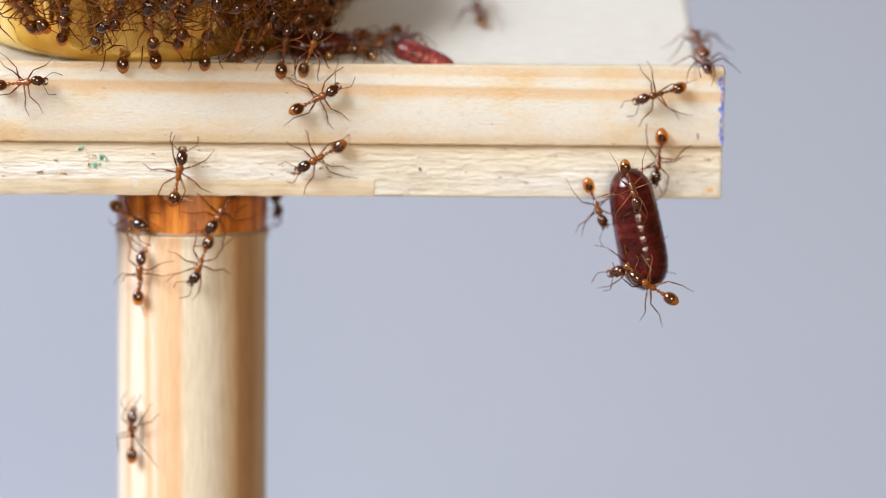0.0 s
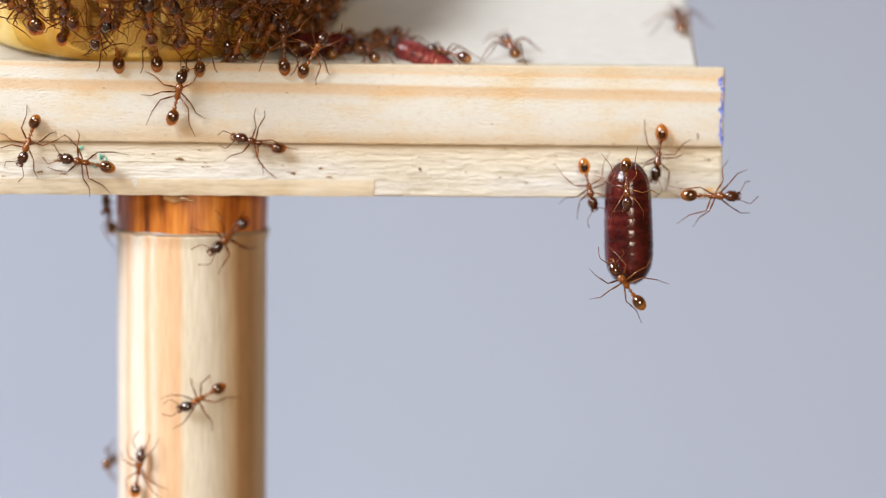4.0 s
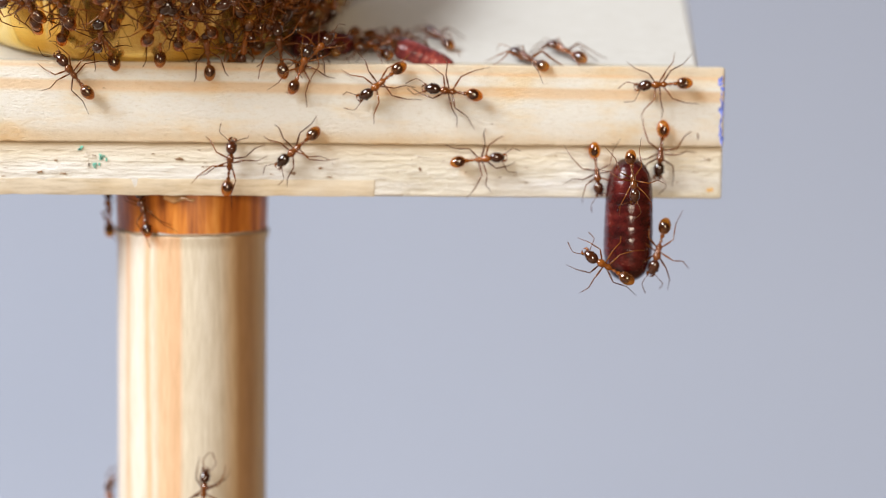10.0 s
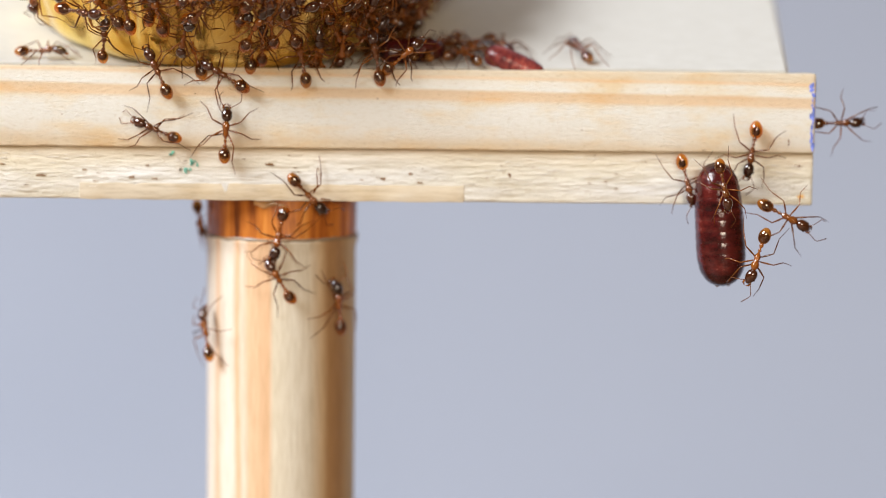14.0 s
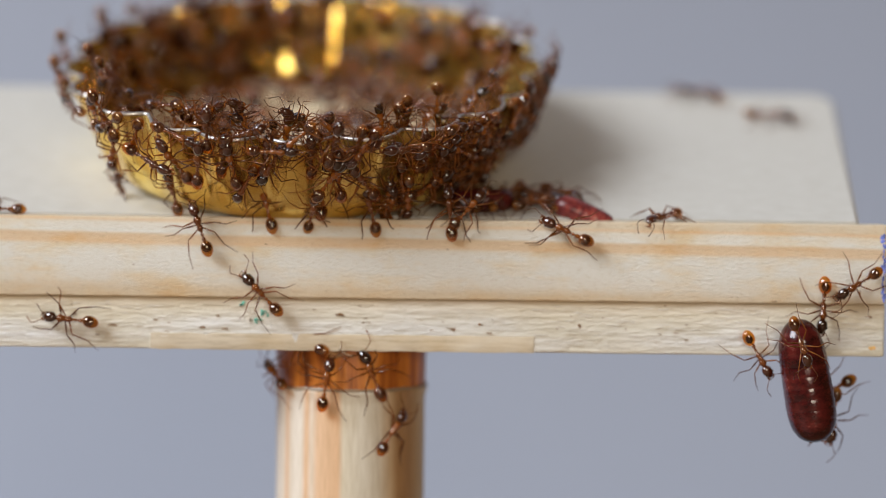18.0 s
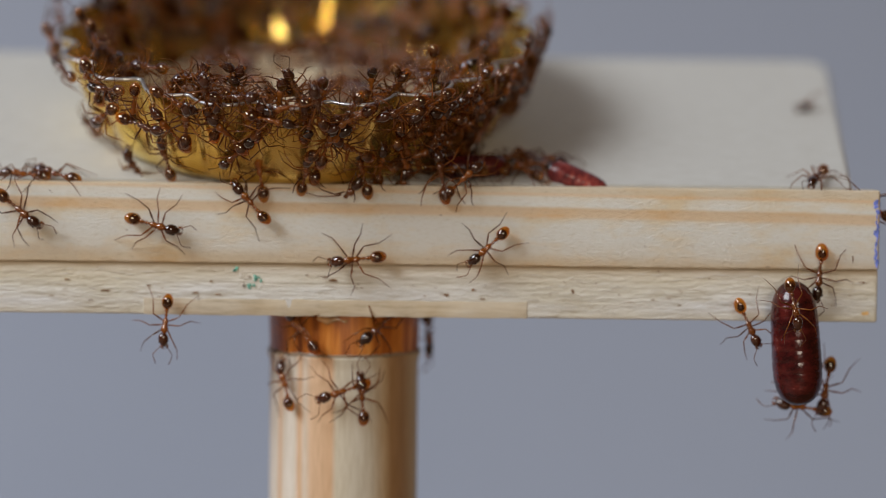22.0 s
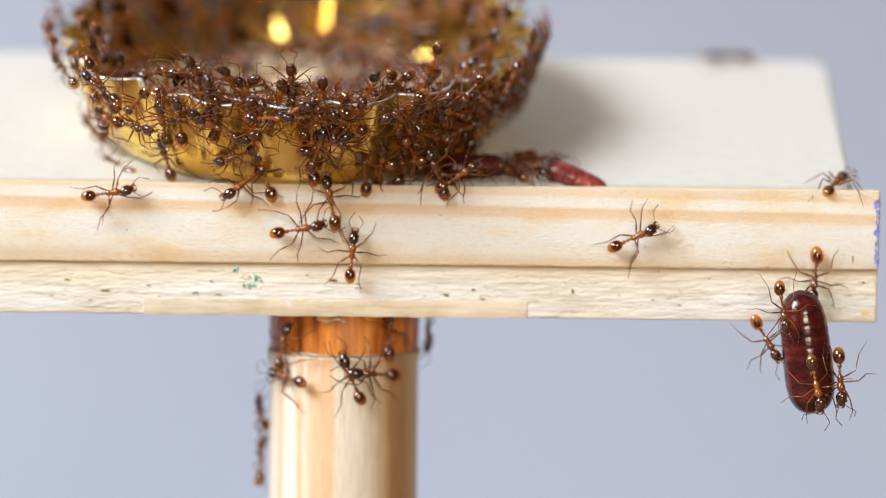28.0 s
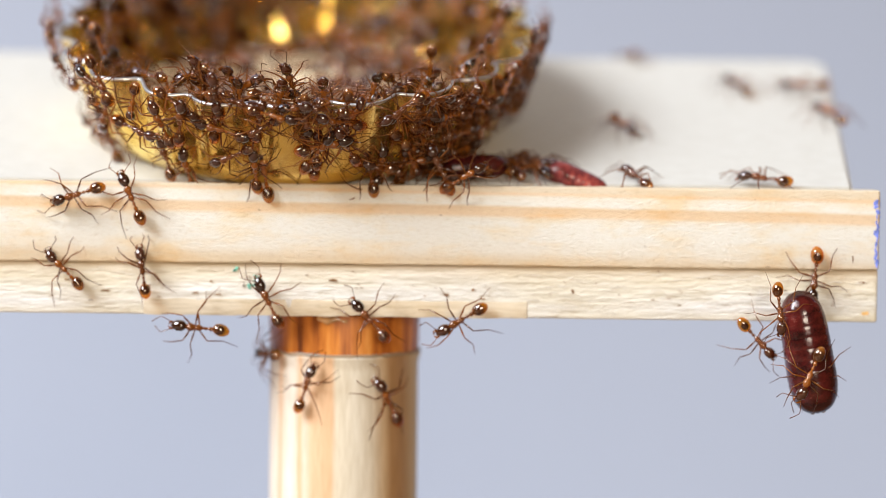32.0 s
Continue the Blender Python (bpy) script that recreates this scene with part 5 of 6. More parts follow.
    walker("reddish-brown ant clinging to the side of the gold cap", [
        (0, on_cap(248, 0.6, 90)), (1, on_cap(248, 0.6, 90)), (2, on_cap(248, 0.6, 90)), (3, on_cap(248, 0.6, 90)), (6, on_cap(248, 0.6, 90)),
        (7, on_cap(248, 0.6, 90)), (8, on_cap(248, 0.6, 90)), (9, on_cap(248, 0.6, 90)), (10, on_cap(248, 0.6, 90)), (11, on_cap(248, 0.6, 90)),
        (12, on_cap(248, 0.6, 73)), (13, on_cap(245, 0.55, 73)), (16, on_bar(-29.3, 10.7, 83)), (17, on_bar(-30.5, 12.1, 80)), (18, on_cap(218, -0.05, 77)),
        (19, on_cap(222, -0.15, 25)), (20, on_cap(205, -0.15, 180)), (20.8, on_cap(205, 0.15, 180)), (32, on_cap(205, 0.15, 180))])
    walker("reddish-brown ant climbing the striped round post", [
        (0, on_post(-3, -24.0, 90)), (1, on_post(-3, -6.9, -114)), (2, on_post(-30, -10.8, -148)), (2.5, on_post(-62, -12.7, -138)), (3, on_post(-95, -14.6, -129)),
        (6, on_post(-95, -17.0, 90)), (7, on_post(-95, -11.5, 90)), (8, on_post(-95, -11.2, 118)), (8.5, on_post(-62, -5.0, 100)), (9, on_post(-29, 1.2, 83)),
        (10, on_post(-31, 2.3, 102)), (11, on_bar(-19.9, 3.3, 111)), (12, on_bar(-21.1, 6.5, 102)), (13, on_bar(-23.3, 8.4, 141)), (16, on_bar(-26.7, 7.1, -170)),
        (17, on_bar(-30.6, 3.5, -164)), (17.9, on_bar(-47.0, 3.5, 180)), (30.1, on_bar(-47.0, 8.4, 0)), (31, on_bar(-30.9, 8.4, -29)), (32, on_bar(-29.5, 6.2, 98))])
    walker("reddish-brown ant climbing the striped round post", [
        (0, on_post(-26, -24.0, 90)), (1, on_post(-26, -24.0, 90)), (2, on_post(-26, -14.9, 94)), (3, on_post(-32, -14.9, 76)), (6, on_post(-54, -15.7, 95)),
        (6.5, on_post(-74, -10.6, 92)), (7, on_post(-95, -5.6, 90)), (8, on_post(-60, -0.7, 71)), (9, on_post(-95, 1.7, 89)), (10, on_post(-95, 1.8, 90)),
        (10.5, on_post(-74, 1.2, 42)), (11, on_post(-53, 0.7, -6)), (12, on_post(-44, 1.2, 2)), (12.5, on_post(-70, 1.6, 88)), (13, on_post(-95, 2.1, 175)),
        (16, on_post(-66, 1.2, -19)), (17, on_post(-63, 1.6, 151)), (18, on_post(-62, 1.5, 154)), (19, on_post(-60, 1.8, 153)), (20, on_bar(-24.3, 4.1, 148)),
        (21, on_bar(-21.9, 4.8, 157)), (22, on_bar(-28.0, 3.0, -96)), (23, on_bar(-29.8, 4.8, 131)), (24, on_bar(-31.6, 9.1, 87)), (25, on_bar(-29.9, 11.7, 52)),
        (28, on_bar(-31.7, 11.3, 9)), (28.4, bar_arris(-33.0, 90)), (28.65, bar_ridge(-33.0, 90)), (29, on_plate(-34.3, 1.2, 43)), (30, on_plate(-54.0, 1.2, 180)),
        (32, on_plate(-54.0, 1.2, 180))])
    walker("reddish-brown ant roaming over the whitewashed board", [
        (0, plate_under(-20.0, 25.0, 90)), (1.2, plate_under(-20.0, 25.0, 90)), (1.8, on_plate(-10.76, 27.5, 280)), (3, on_plate(3.1, 1.2, -178)), (6, on_plate(-5.3, 4.3, 81)),
        (7.2, on_plate(-14.120000000000001, 27.5, 100)), (7.8, plate_under(-20.0, 25.0, -90)), (10.2, plate_under(-20.0, 25.0, 90)), (10.8, on_plate(-13.8, 27.5, 280)), (12, on_plate(-4.5, 1.2, 126)),
        (12.35, bar_ridge(-6.0, -90)), (12.6, bar_arris(-6.0, -90)), (13, on_bar(-7.6, 9.4, -125)), (13.7, on_cap(322, 0.2, 90)), (32, on_cap(322, 0.2, 90))])
    walker("reddish-brown ant roaming over the whitewashed board", [
        (0, plate_under(14.0, 4.0, 270)), (6.7, plate_under(14.0, 4.0, 270)), (7.2, on_plate(16.2, 2.0, 180)), (8, on_plate(17.2, 2.0, 5)), (8.8, on_plate(16.2, 2.0, 0)),
        (9.3, plate_under(14.0, 4.0, 90)), (18.6, plate_under(15.9, 25.0, 90)), (19.1, on_plate(15.9, 30.4, 270)), (20, on_plate(15.9, 26.5, 121)), (20.9, on_plate(15.9, 30.4, 90)),
        (21.4, plate_under(15.9, 25.0, -90)), (28.6, plate_under(12.3, 25.0, 90)), (29.1, on_plate(12.3, 30.4, 270)), (30, on_plate(12.3, 16.7, 83)), (31, on_plate(8.9, 19.3, 171)),
        (32, on_plate(11.3, 20.6, 115))])
    walker("reddish-brown ant walking on the pale wooden bars", [
        (0, on_post(-27, -24.0, 90)), (7, on_post(-27, -24.0, 90)), (8, on_post(-27, -6.3, 38)), (9, on_post(8, 0.6, 88)), (10, on_bar(-13.9, 5.3, 84)),
        (11, on_bar(-16.1, 10.0, 103)), (12, on_bar(-18.8, 10.8, 126)), (13, on_bar(-19.7, 11.6, 140)), (16, on_bar(-23.6, 11.3, 155)), (17, on_bar(-26.4, 12.4, 131)),
        (18, on_bar(-26.2, 11.3, 109)), (19, on_cap(232, -0.15, 130)), (20, on_cap(225, -0.15, 180)), (21, on_cap(230, -0.15, 167)), (22, on_cap(228, -0.1, 107)),
        (23, on_cap(215, -0.15, 180)), (24, on_cap(215, 0.05, 62)), (24.8, on_cap(215, 0.35, 62)), (32, on_cap(215, 0.35, 62))])
    walker("reddish-brown ant walking on the pale wooden bars", [
        (0, bar_top(4.4, 6.5, 90)), (8.05, bar_top(4.4, 6.5, 90)), (8.15, bar_top(4.4, 9.5, 90)), (8.3, under_bar(4.4, 9.5, 270)), (8.5, under_bar(4.4, 2.0, 270)),
        (9, on_bar(4.4, 9.1, -164)), (10, on_bar(0.5, 10.3, 172)), (11, on_bar(-1.6, 7.5, -136)), (12, on_bar(-6.9, 3.6, -157)), (13, on_bar(-9.0, 4.1, -176)),
        (13.3, under_bar(-9.0, 2.0, 90)), (13.5, under_bar(-9.0, 9.5, 90)), (13.65, bar_top(-9.0, 9.5, 270)), (13.75, bar_top(-9.0, 6.5, 270)), (18.05, bar_top(-5.0, 6.5, 90)),
        (18.15, bar_top(-5.0, 9.5, 90)), (18.3, under_bar(-5.0, 9.5, 270)), (18.5, under_bar(-5.0, 2.0, 270)), (19, on_bar(-5.0, 7.5, -140)), (20, on_bar(-8.6, 4.9, -135)),
        (21, on_bar(-12.6, 4.2, -176)), (22, on_post(27, 2.8, -142)), (23, on_bar(-15.0, 4.2, -179)), (24, on_bar(-15.1, 4.7, -141)), (25, on_bar(-15.0, 5.1, -149)),
        (28, on_post(23, -0.4, 176)), (29, on_post(32, 0.6, 117)), (29.5, on_post(-5, 1.3, 145)), (30, on_post(-42, 2.0, 173)), (31, on_bar(-25.6, 3.2, 147)),
        (32, on_bar(-25.8, 2.6, 174))])
    walker("reddish-brown ant climbing the striped round post", [
        (0, on_cap(326, 0.2, 90)), (8.3, on_cap(326, 0.2, 90)), (9, on_bar(-6.5, 11.3, -114)), (10, on_bar(-9.5, 6.6, -138)), (11, on_bar(-10.7, 4.2, -140)),
        (12, on_bar(-15.5, 3.9, -159)), (13, on_bar(-15.3, 4.9, -95)), (16, on_post(36, 2.0, 53)), (17, on_post(71, -0.2, -132)), (17.5, on_post(100, -0.2, 0)),
        (17.75, on_post(132, -0.2, 0)), (18, on_post(165, -0.2, 0)), (21, on_post(165, 1.7, 180)), (21.25, on_post(132, 1.7, 180)), (21.5, on_post(100, 1.7, 180)),
        (22, on_post(95, 1.7, -131)), (22.5, on_post(66, 1.5, -179)), (23, on_post(38, 1.4, 133)), (24, on_post(45, 2.3, 59)), (25, on_bar(-11.3, 5.6, 103)),
        (28, on_post(95, 2.1, -75)), (29, on_post(95, 1.1, -130)), (30, on_post(64, -7.5, 69)), (30.5, on_post(40, -2.6, 98)), (31, on_post(16, 2.4, 128)),
        (32, on_bar(-14.7, 3.2, 131))])
    walker("reddish-brown ant walking on the pale wooden bars", [
        (0, plate_under(14.0, 4.7, 270)), (8.7, plate_under(14.0, 4.7, 270)), (9.2, on_plate(16.2, 2.7, 180)), (10, on_plate(8.1, 2.7, 129)), (11, on_plate(13.6, 2.0, 14)),
        (12, on_plate(14.5, 3.7, -92)), (12.8, on_plate(16.2, 3.7, 0)), (13.3, plate_under(14.0, 5.7, 90)), (14.7, plate_under(14.0, 4.0, 270)), (15.2, on_plate(16.2, 2.0, 180)),
        (16, on_plate(12.4, 2.0, 135)), (16.35, bar_ridge(10.2, -90)), (16.6, bar_arris(10.2, -90)), (17, on_bar(8.0, 9.6, -179)), (18, on_bar(-2.5, 11.4, 155)),
        (19, on_bar(-8.8, 10.4, -162)), (20, on_bar(-9.9, 11.0, -172)), (21, on_bar(-10.4, 8.4, -151)), (22, on_bar(-15.6, 7.2, -173)), (23, on_bar(-23.0, 6.8, 153)),
        (24, on_bar(-24.7, 8.3, 150)), (25, on_cap(245, 0.1, 90)), (28, on_cap(220, -0.15, 180)), (29, on_cap(220, -0.15, 90)), (30, on_cap(218, -0.1, 90)),
        (31, on_cap(218, -0.15, 90)), (31.8, on_cap(218, 0.15, 90)), (32, on_cap(218, 0.15, 90))])
    walker("reddish-brown ant climbing the striped round post", [
        (0, on_post(11, -24.0, 90)), (9, on_post(11, -24.0, 90)), (10, on_post(11, -16.4, 87)), (11, on_post(-10, -15.1, 94)), (12, on_post(-10, -24.0, -90)),
        (18, on_post(1, -24.0, 90)), (19, on_post(1, -6.2, 73)), (20, on_post(8, -2.8, 81)), (21, on_post(19, -2.3, 41)), (22, on_post(15, -2.0, 95)),
        (23, on_post(3, 0.8, 111)), (24, on_post(-5, 2.6, 125)), (25, on_post(-11, 3.0, 120)), (28, on_post(-40, -0.8, 171)), (29, on_post(-29, -0.3, -88)),
        (30, on_post(-4, -4.9, -66)), (30.5, on_post(-26, -6.4, 15)), (31, on_post(-49, -7.8, 96)), (32, on_post(-24, -1.4, 69))])
    walker("reddish-brown ant climbing the striped round post", [
        (0, on_post(-95, -24.0, 90)), (9, on_post(-95, -24.0, 90)), (10, on_post(-95, -18.2, 90)), (11, on_post(-74, -12.0, 81)), (11.5, on_post(-38, -7.0, 82)),
        (12, on_post(-1, -2.0, 84)), (13, on_post(-11, 0.0, 125)), (14.5, on_post(12, -3.4, 120)), (16, on_post(36, -6.8, 116)), (17, on_post(40, -8.1, 58)),
        (18, on_post(32, -2.0, 55)), (19, on_post(33, 2.5, -78)), (20, on_post(50, -4.2, -49)), (21, on_post(39, -6.4, 117)), (21.33, on_post(12, -4.7, 114)),
        (21.67, on_post(-14, -3.0, 110)), (22, on_post(-41, -1.3, 107)), (23, on_post(-60, 1.7, 153)), (24, on_post(-62, 2.0, -164)), (25, on_bar(-21.3, 4.0, 142)),
        (28, on_post(-43, 1.2, 75)), (29, on_bar(-18.1, 7.5, 77)), (30, on_bar(-18.3, 4.3, -74)), (30.3, under_bar(-18.3, 2.0, 90)), (30.5, under_bar(-18.3, 9.5, 90)),
        (30.65, bar_top(-18.3, 9.5, 270)), (30.75, bar_top(-18.3, 6.5, 270)), (32, bar_top(-18.3, 6.5, 270))])
    walker("reddish-brown ant walking on the pale wooden bars", [
        (0, bar_top(2.2, 6.5, 90)), (9.25, bar_top(2.2, 6.5, 90)), (9.35, bar_top(2.2, 9.5, 90)), (9.5, under_bar(2.2, 9.5, 270)), (9.7, under_bar(2.2, 2.0, 270)),
        (10, on_bar(2.2, 5.9, 7)), (10.3, under_bar(2.2, 2.0, 90)), (10.5, under_bar(2.2, 9.5, 90)), (10.65, bar_top(2.2, 9.5, 270)), (10.75, bar_top(2.2, 6.5, 270)),
        (18.25, bar_top(-19.9, 6.5, 90)), (18.35, bar_top(-19.9, 9.5, 90)), (18.5, under_bar(-19.9, 9.5, 270)), (18.7, under_bar(-19.9, 2.0, 270)), (19, on_bar(-19.9, 5.1, -62)),
        (20, on_bar(-20.1, 5.3, 78)), (21, on_bar(-20.0, 9.2, 98)), (22, on_bar(-22.5, 10.8, 132)), (23, on_cap(265, -0.15, 90)), (24, on_cap(260, -0.05, -175)),
        (25, on_cap(265, -0.05, -167)), (28, on_bar(-22.9, 12.1, -142)), (29, on_bar(-22.0, 11.5, 18)), (29.7, on_cap(263, 0.2, 90)), (32, on_cap(263, 0.2, 90))])
    walker("reddish-brown ant roaming over the whitewashed board", [
        (0, bar_top(14.0, 6.5, 20)), (11.1, bar_top(14.0, 6.5, 20)), (11.4, bar_top(16.0, 8.0, 20)), (12, hung(19.3, 1.3, 11.2, -23)), (13, hung(20.0, 1.3, 8.6, -55)),
        (16, hung(19.7, 1.3, 9.2, 116)), (17, hung(19.9, 1.3, 7.6, -84)), (18, on_bar(16.4, 8.2, -147)), (18.4, bar_arris(15.3, 90)), (18.65, bar_ridge(15.3, 90)),
        (19, on_plate(14.2, 5.8, 82)), (20, on_plate(12.2, 1.2, 168)), (21, on_plate(13.6, 1.2, 8)), (22, on_plate(14.6, 2.5, -114)), (23, on_plate(14.0, 2.0, 61)),
        (24, on_plate(15.0, 1.2, -178)), (25, on_plate(12.7, 30.5, 121)), (28, on_plate(11.4, 28.7, -178)), (29, on_plate(14.4, 25.5, -178)), (30, on_plate(5.5, 15.0, 127)),
        (31, on_plate(4.1, 26.4, 157)), (31.9, on_plate(4.1, 30.4, 90)), (32.4, plate_under(4.1, 25.0, -90))])
    walker("reddish-brown ant roaming over the whitewashed board", [
        (0, on_plate(-54.0, 1.2, 0)), (12, on_plate(-54.0, 1.2, 0)), (13, on_plate(-30.7, 1.2, 27)), (16, on_plate(-36.8, 7.2, -69)), (16.35, bar_ridge(-36.0, -90)),
        (16.6, bar_arris(-36.0, -90)), (17, on_bar(-35.1, 7.7, 175)), (17.4, bar_arris(-37.4, 90)), (17.65, bar_ridge(-37.4, 90)), (18, on_plate(-39.6, 1.2, -178)),
        (19, on_plate(-38.2, 1.2, 173)), (20, on_plate(-54.0, 1.2, 180)), (32, on_plate(-54.0, 1.2, 180))])
    walker("reddish-brown ant clinging to the side of the gold cap", [
        (0, bar_top(-13.0, 6.5, 90)), (19.25, bar_top(-13.0, 6.5, 90)), (19.35, bar_top(-13.0, 9.5, 90)), (19.5, under_bar(-13.0, 9.5, 270)), (19.7, under_bar(-13.0, 2.0, 270)),
        (20, on_bar(-13.0, 6.6, 82)), (21, on_bar(-15.8, 10.3, 91)), (22, on_cap(285, -0.15, 55)), (23, on_cap(288, -0.15, 25)), (24, on_bar(-15.2, 11.1, 68)),
        (25, on_bar(-14.1, 10.4, 75)), (28, on_cap(295, -0.15, 43)), (29, on_cap(295, -0.15, 155)), (29.8, on_cap(295, 0.15, 155)), (32, on_cap(295, 0.15, 155))])
    walker("reddish-brown ant roaming over the whitewashed board", [
        (0, on_plate(-54.0, 3.8, 0)), (20, on_plate(-54.0, 3.8, 0)), (21, on_plate(-34.8, 3.8, 97)), (22, on_plate(-35.4, 1.2, 153)), (23, on_plate(-32.8, 3.3, -110)),
        (24, on_plate(-35.9, 5.1, -104)), (25, on_plate(-36.8, 14.2, 100)), (26, on_plate(-54.0, 14.2, 180)), (28, on_plate(-54.0, 7.8, 0)), (29, on_plate(-36.8, 7.8, -157)),
        (30, on_plate(-54.0, 7.8, 180)), (32, on_plate(-54.0, 7.8, 180))])
    walker("reddish-brown ant roaming over the whitewashed board", [
        (0, on_plate(-54.0, 8.4, 0)), (20, on_plate(-54.0, 8.4, 0)), (21, on_plate(-39.8, 8.4, 111)), (22, on_plate(-37.5, 1.2, 174)), (23, on_plate(-36.6, 1.2, 176)),
        (24, on_plate(-54.0, 1.2, 180)), (30, on_plate(-54.0, 8.5, 0)), (31, on_plate(-33.9, 8.5, 145)), (32, on_plate(-54.0, 8.5, 180))])
    walker("reddish-brown ant walking on the pale wooden bars", [
        (0, bar_top(-7.1, 6.5, 90)), (21.05, bar_top(-7.1, 6.5, 90)), (21.15, bar_top(-7.1, 9.5, 90)), (21.3, under_bar(-7.1, 9.5, 270)), (21.5, under_bar(-7.1, 2.0, 270)),
        (22, on_bar(-7.1, 8.1, -137)), (23, on_bar(-8.4, 8.5, -178)), (24, on_bar(-14.0, 7.9, -155)), (25, on_bar(-15.3, 6.7, -151)), (28, on_bar(-15.9, 7.4, 85)),
        (29, on_bar(-14.8, 7.8, 87)), (30, on_bar(-15.2, 9.2, 105)), (31, on_bar(-16.1, 10.5, 121)), (32, on_cap(290, -0.15, 55))])
    walker("reddish-brown ant roaming over the whitewashed board", [
        (0, bar_top(14.0, 6.5, 20)), (21.1, bar_top(14.0, 6.5, 20)), (21.4, bar_top(16.0, 8.0, 20)), (22, hung(17.8, 1.3, 11.0, 148)), (23, on_bar(12.2, 10.6, -148)),
        (23.4, bar_arris(9.2, 90)), (23.65, bar_ridge(9.2, 90)), (24, on_plate(6.3, 1.2, 111)), (25, on_plate(3.4, 1.2, 174)), (26.05, bar_ridge(2.8, -90)),
        (26.8, bar_arris(2.8, -90)), (28, on_bar(2.3, 8.8, 26)), (28.4, bar_arris(3.6, 90)), (28.65, bar_ridge(3.6, 90)), (29, on_plate(4.9, 1.2, 74)),
        (30, on_plate(7.1, 4.5, 78)), (31, on_plate(4.4, 6.5, -178)), (32, on_plate(2.4, 12.0, -67))])
    walker("reddish-brown ant climbing the striped round post", [
        (0, on_post(165, -4.2, 180)), (22, on_post(165, -4.2, 180)), (22.25, on_post(132, -4.2, 180)), (22.5, on_post(100, -4.2, 180)), (22.75, on_post(67, -4.2, 146)),
        (23, on_post(34, -4.2, 111)), (23.5, on_post(10, -5.1, 190)), (24, on_post(-15, -6.0, -92)), (24.5, on_post(6, -4.3, -10)), (25, on_post(26, -2.6, 73)),
        (28, on_post(8, -0.7, 113)), (29, on_post(-20, 1.4, 161)), (29.5, on_post(-58, 1.8, 79)), (30, on_post(-95, 2.2, -3)), (30.5, on_post(-56, 1.7, 24)),
        (31, on_post(-17, 1.2, 52)), (32, on_bar(-21.3, 4.3, 116))])
    walker("reddish-brown ant climbing the striped round post", [
        (0, on_post(42, -24.0, 90)), (22, on_post(42, -24.0, 90)), (23, on_post(42, -7.6, -80)), (24, on_post(49, -8.7, 106)), (24.5, on_post(72, -9.4, 98)),
        (25, on_post(95, -10.2, 90)), (25.6, on_post(129, -9.6, 96)), (26.2, on_post(163, -9.0, 101)), (26.8, on_post(197, -8.3, 107)), (27.4, on_post(231, -7.7, 112)),
        (28, on_post(-95, -7.1, 118)), (29, on_post(-95, -24.0, -90)), (32, on_post(-95, -24.0, -90))])
    walker("reddish-brown ant crossing the underside of the lower bar", [
        (0, bar_top(-12.4, 6.5, 90)), (22.25, bar_top(-12.4, 6.5, 90)), (22.35, bar_top(-12.4, 9.5, 90)), (22.5, under_bar(-12.4, 9.5, 270)), (22.7, under_bar(-12.4, 2.0, 270)),
        (23, on_bar(-12.4, 6.0, -158)), (23.3, under_bar(-12.4, 2.0, 90)), (23.5, under_bar(-12.4, 9.5, 90)), (23.65, bar_top(-12.4, 9.5, 270)), (23.75, bar_top(-12.4, 6.5, 270)),
        (32, bar_top(-12.4, 6.5, 270))])
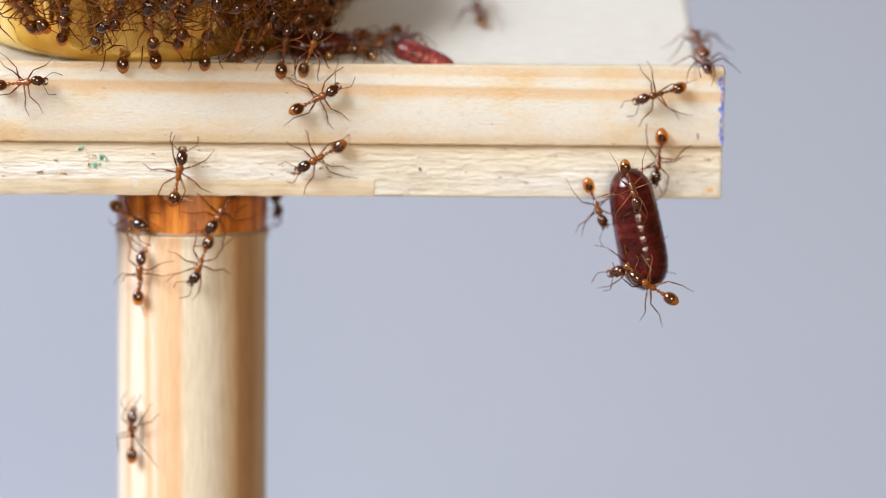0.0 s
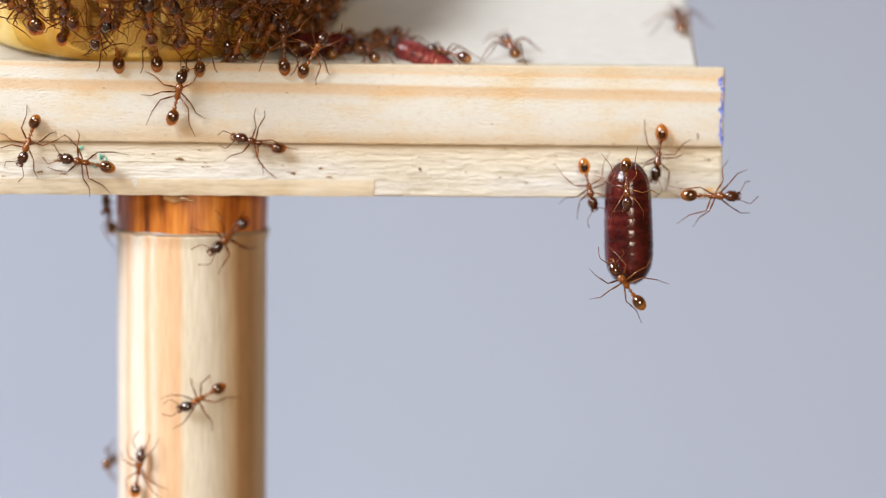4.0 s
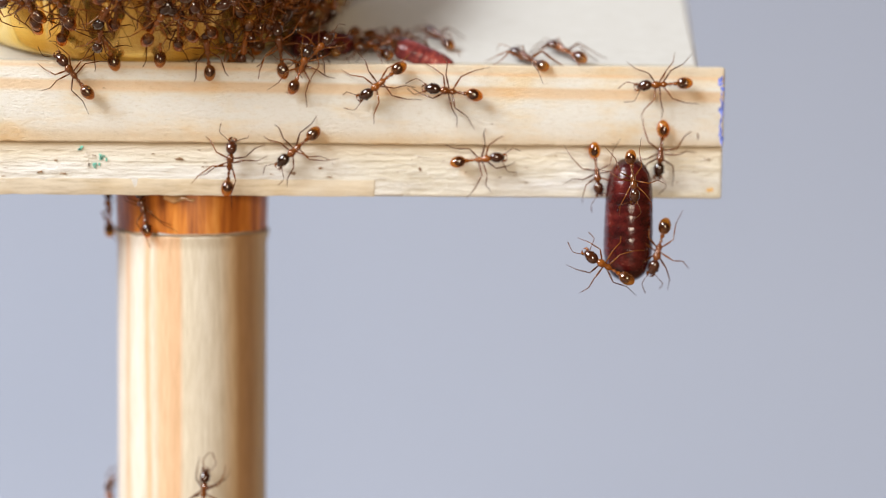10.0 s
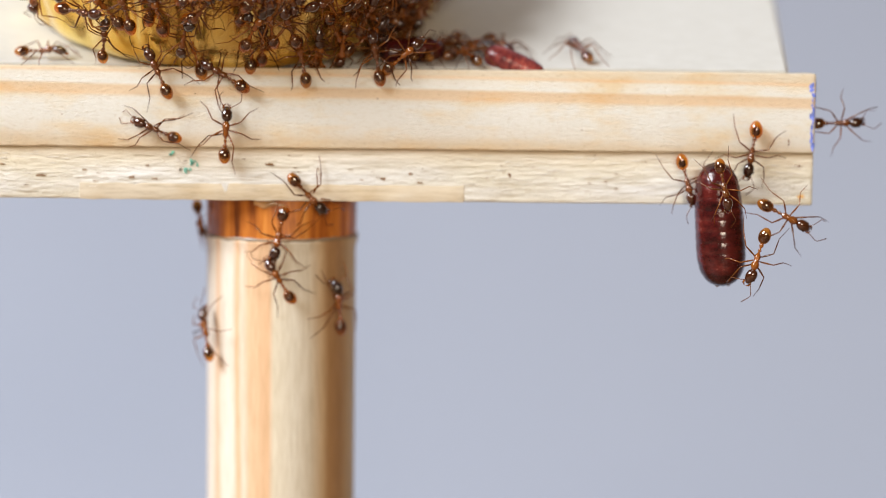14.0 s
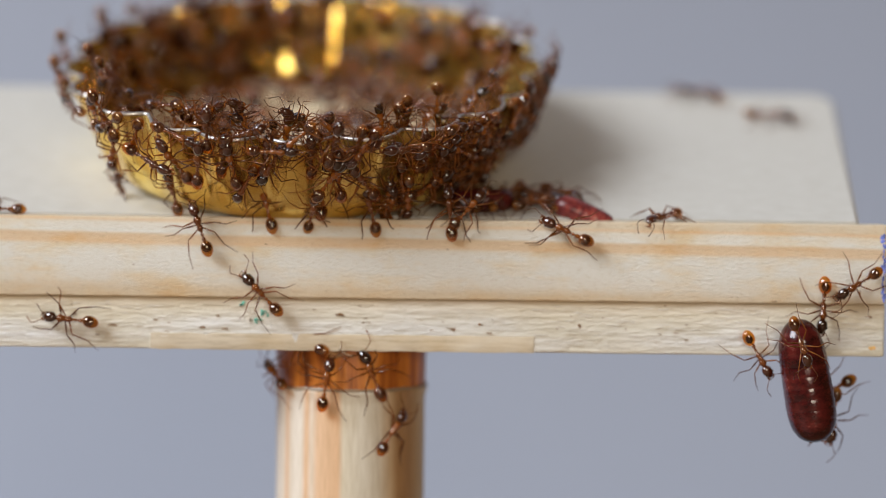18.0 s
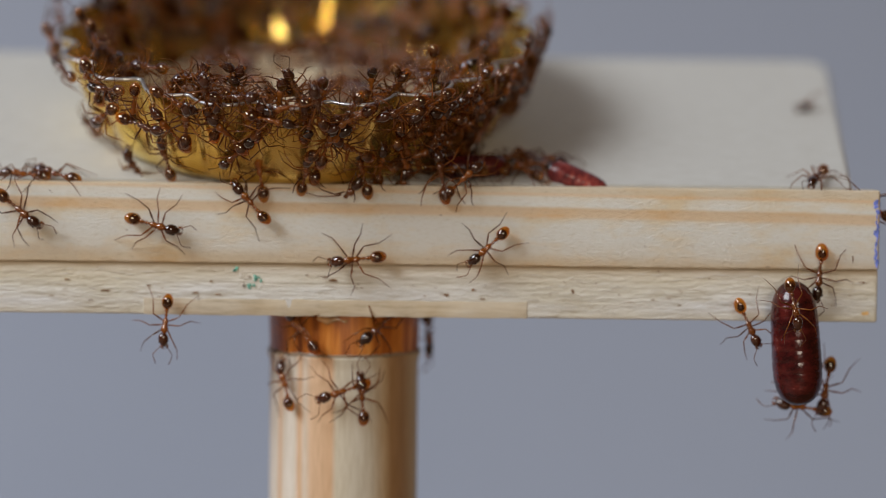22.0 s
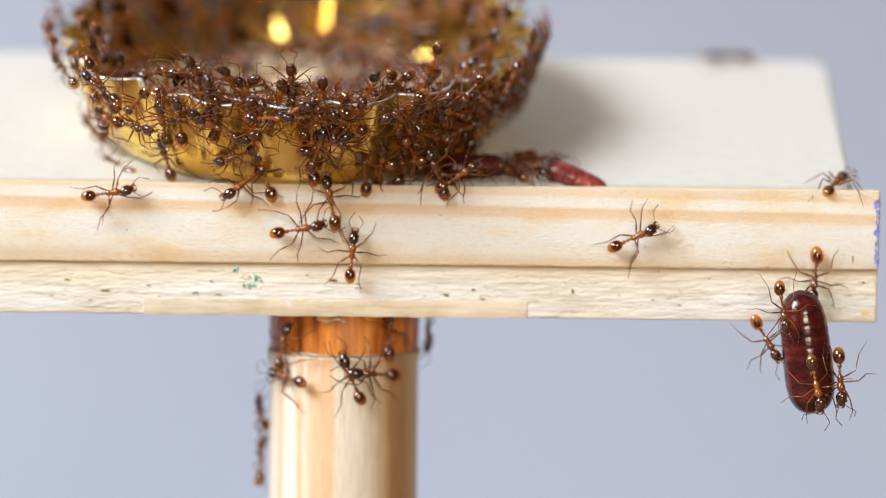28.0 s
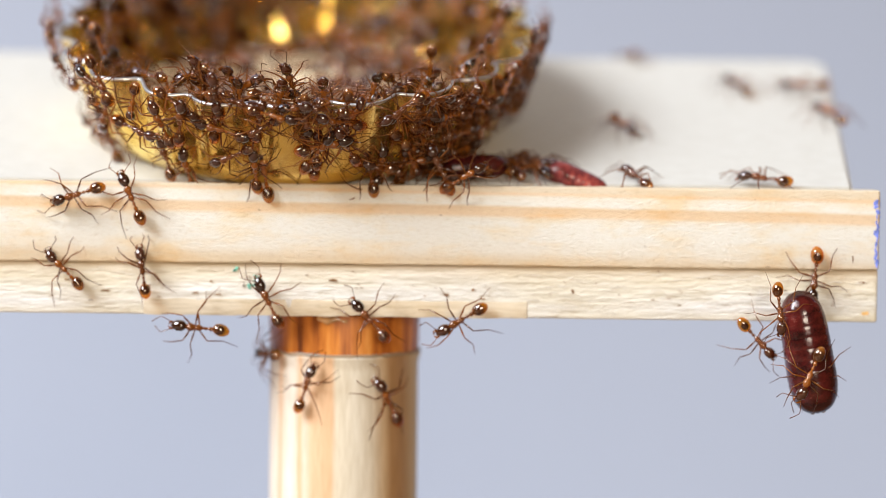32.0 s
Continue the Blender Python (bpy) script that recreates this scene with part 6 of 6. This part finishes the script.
    walker("reddish-brown ant climbing the striped round post", [
        (0, on_post(165, 2.5, 180)), (24, on_post(165, 2.5, 180)), (24.25, on_post(132, 2.5, 180)), (24.5, on_post(100, 2.5, 180)), (24.67, on_post(72, 2.5, 167)),
        (24.83, on_post(43, 2.5, 153)), (25, on_post(15, 2.5, 140)), (28, on_post(34, 2.3, 91)), (28.25, on_post(67, 2.3, 46)), (28.5, on_post(100, 2.3, 0)),
        (28.75, on_post(132, 2.3, 0)), (29, on_post(165, 2.3, 0)), (32, on_post(165, 2.3, 0))])
    walker("reddish-brown ant climbing the striped round post", [
        (0, on_post(-165, 1.1, 0)), (24, on_post(-165, 1.1, 0)), (24.25, on_post(-132, 1.1, 0)), (24.5, on_post(-100, 1.1, 0)), (24.75, on_post(-72, 1.1, 36)),
        (25, on_post(-43, 1.1, 73)), (26.5, on_post(-69, -1.4, 60)), (28, on_post(-95, -3.8, 47)), (29, on_post(-56, -1.2, 161)), (30, on_post(-61, -0.0, -19)),
        (31, on_post(-71, -0.3, 91)), (32, on_post(-65, 0.5, -177))])
    walker("reddish-brown ant clinging to the side of the gold cap", [
        (0, on_cap(318, 0.15, 180)), (27.2, on_cap(318, 0.15, 180)), (28, on_cap(318, -0.15, 180)), (28.8, on_cap(318, 0.15, 180)), (32, on_cap(318, 0.15, 180))])
    walker("reddish-brown ant climbing the striped round post", [
        (0, on_post(46, -24.0, 90)), (28, on_post(46, -24.0, 90)), (29, on_post(46, -6.1, 149)), (30, on_post(37, -7.2, 108)), (31, on_post(4, -9.1, 99)),
        (32, on_post(34, -2.3, 121))])
    walker("reddish-brown ant roaming over the whitewashed board", [
        (0, plate_under(16.1, 25.0, 90)), (30.6, plate_under(16.1, 25.0, 90)), (31.1, on_plate(16.1, 30.4, 270)), (32, on_plate(16.1, 20.4, -178))])
    walker("reddish-brown ant roaming over the whitewashed board", [
        (0, plate_under(14.0, 16.8, 270)), (30.7, plate_under(14.0, 16.8, 270)), (31.2, on_plate(16.2, 14.8, 180)), (32, on_plate(17.2, 14.8, 119))])


motions()
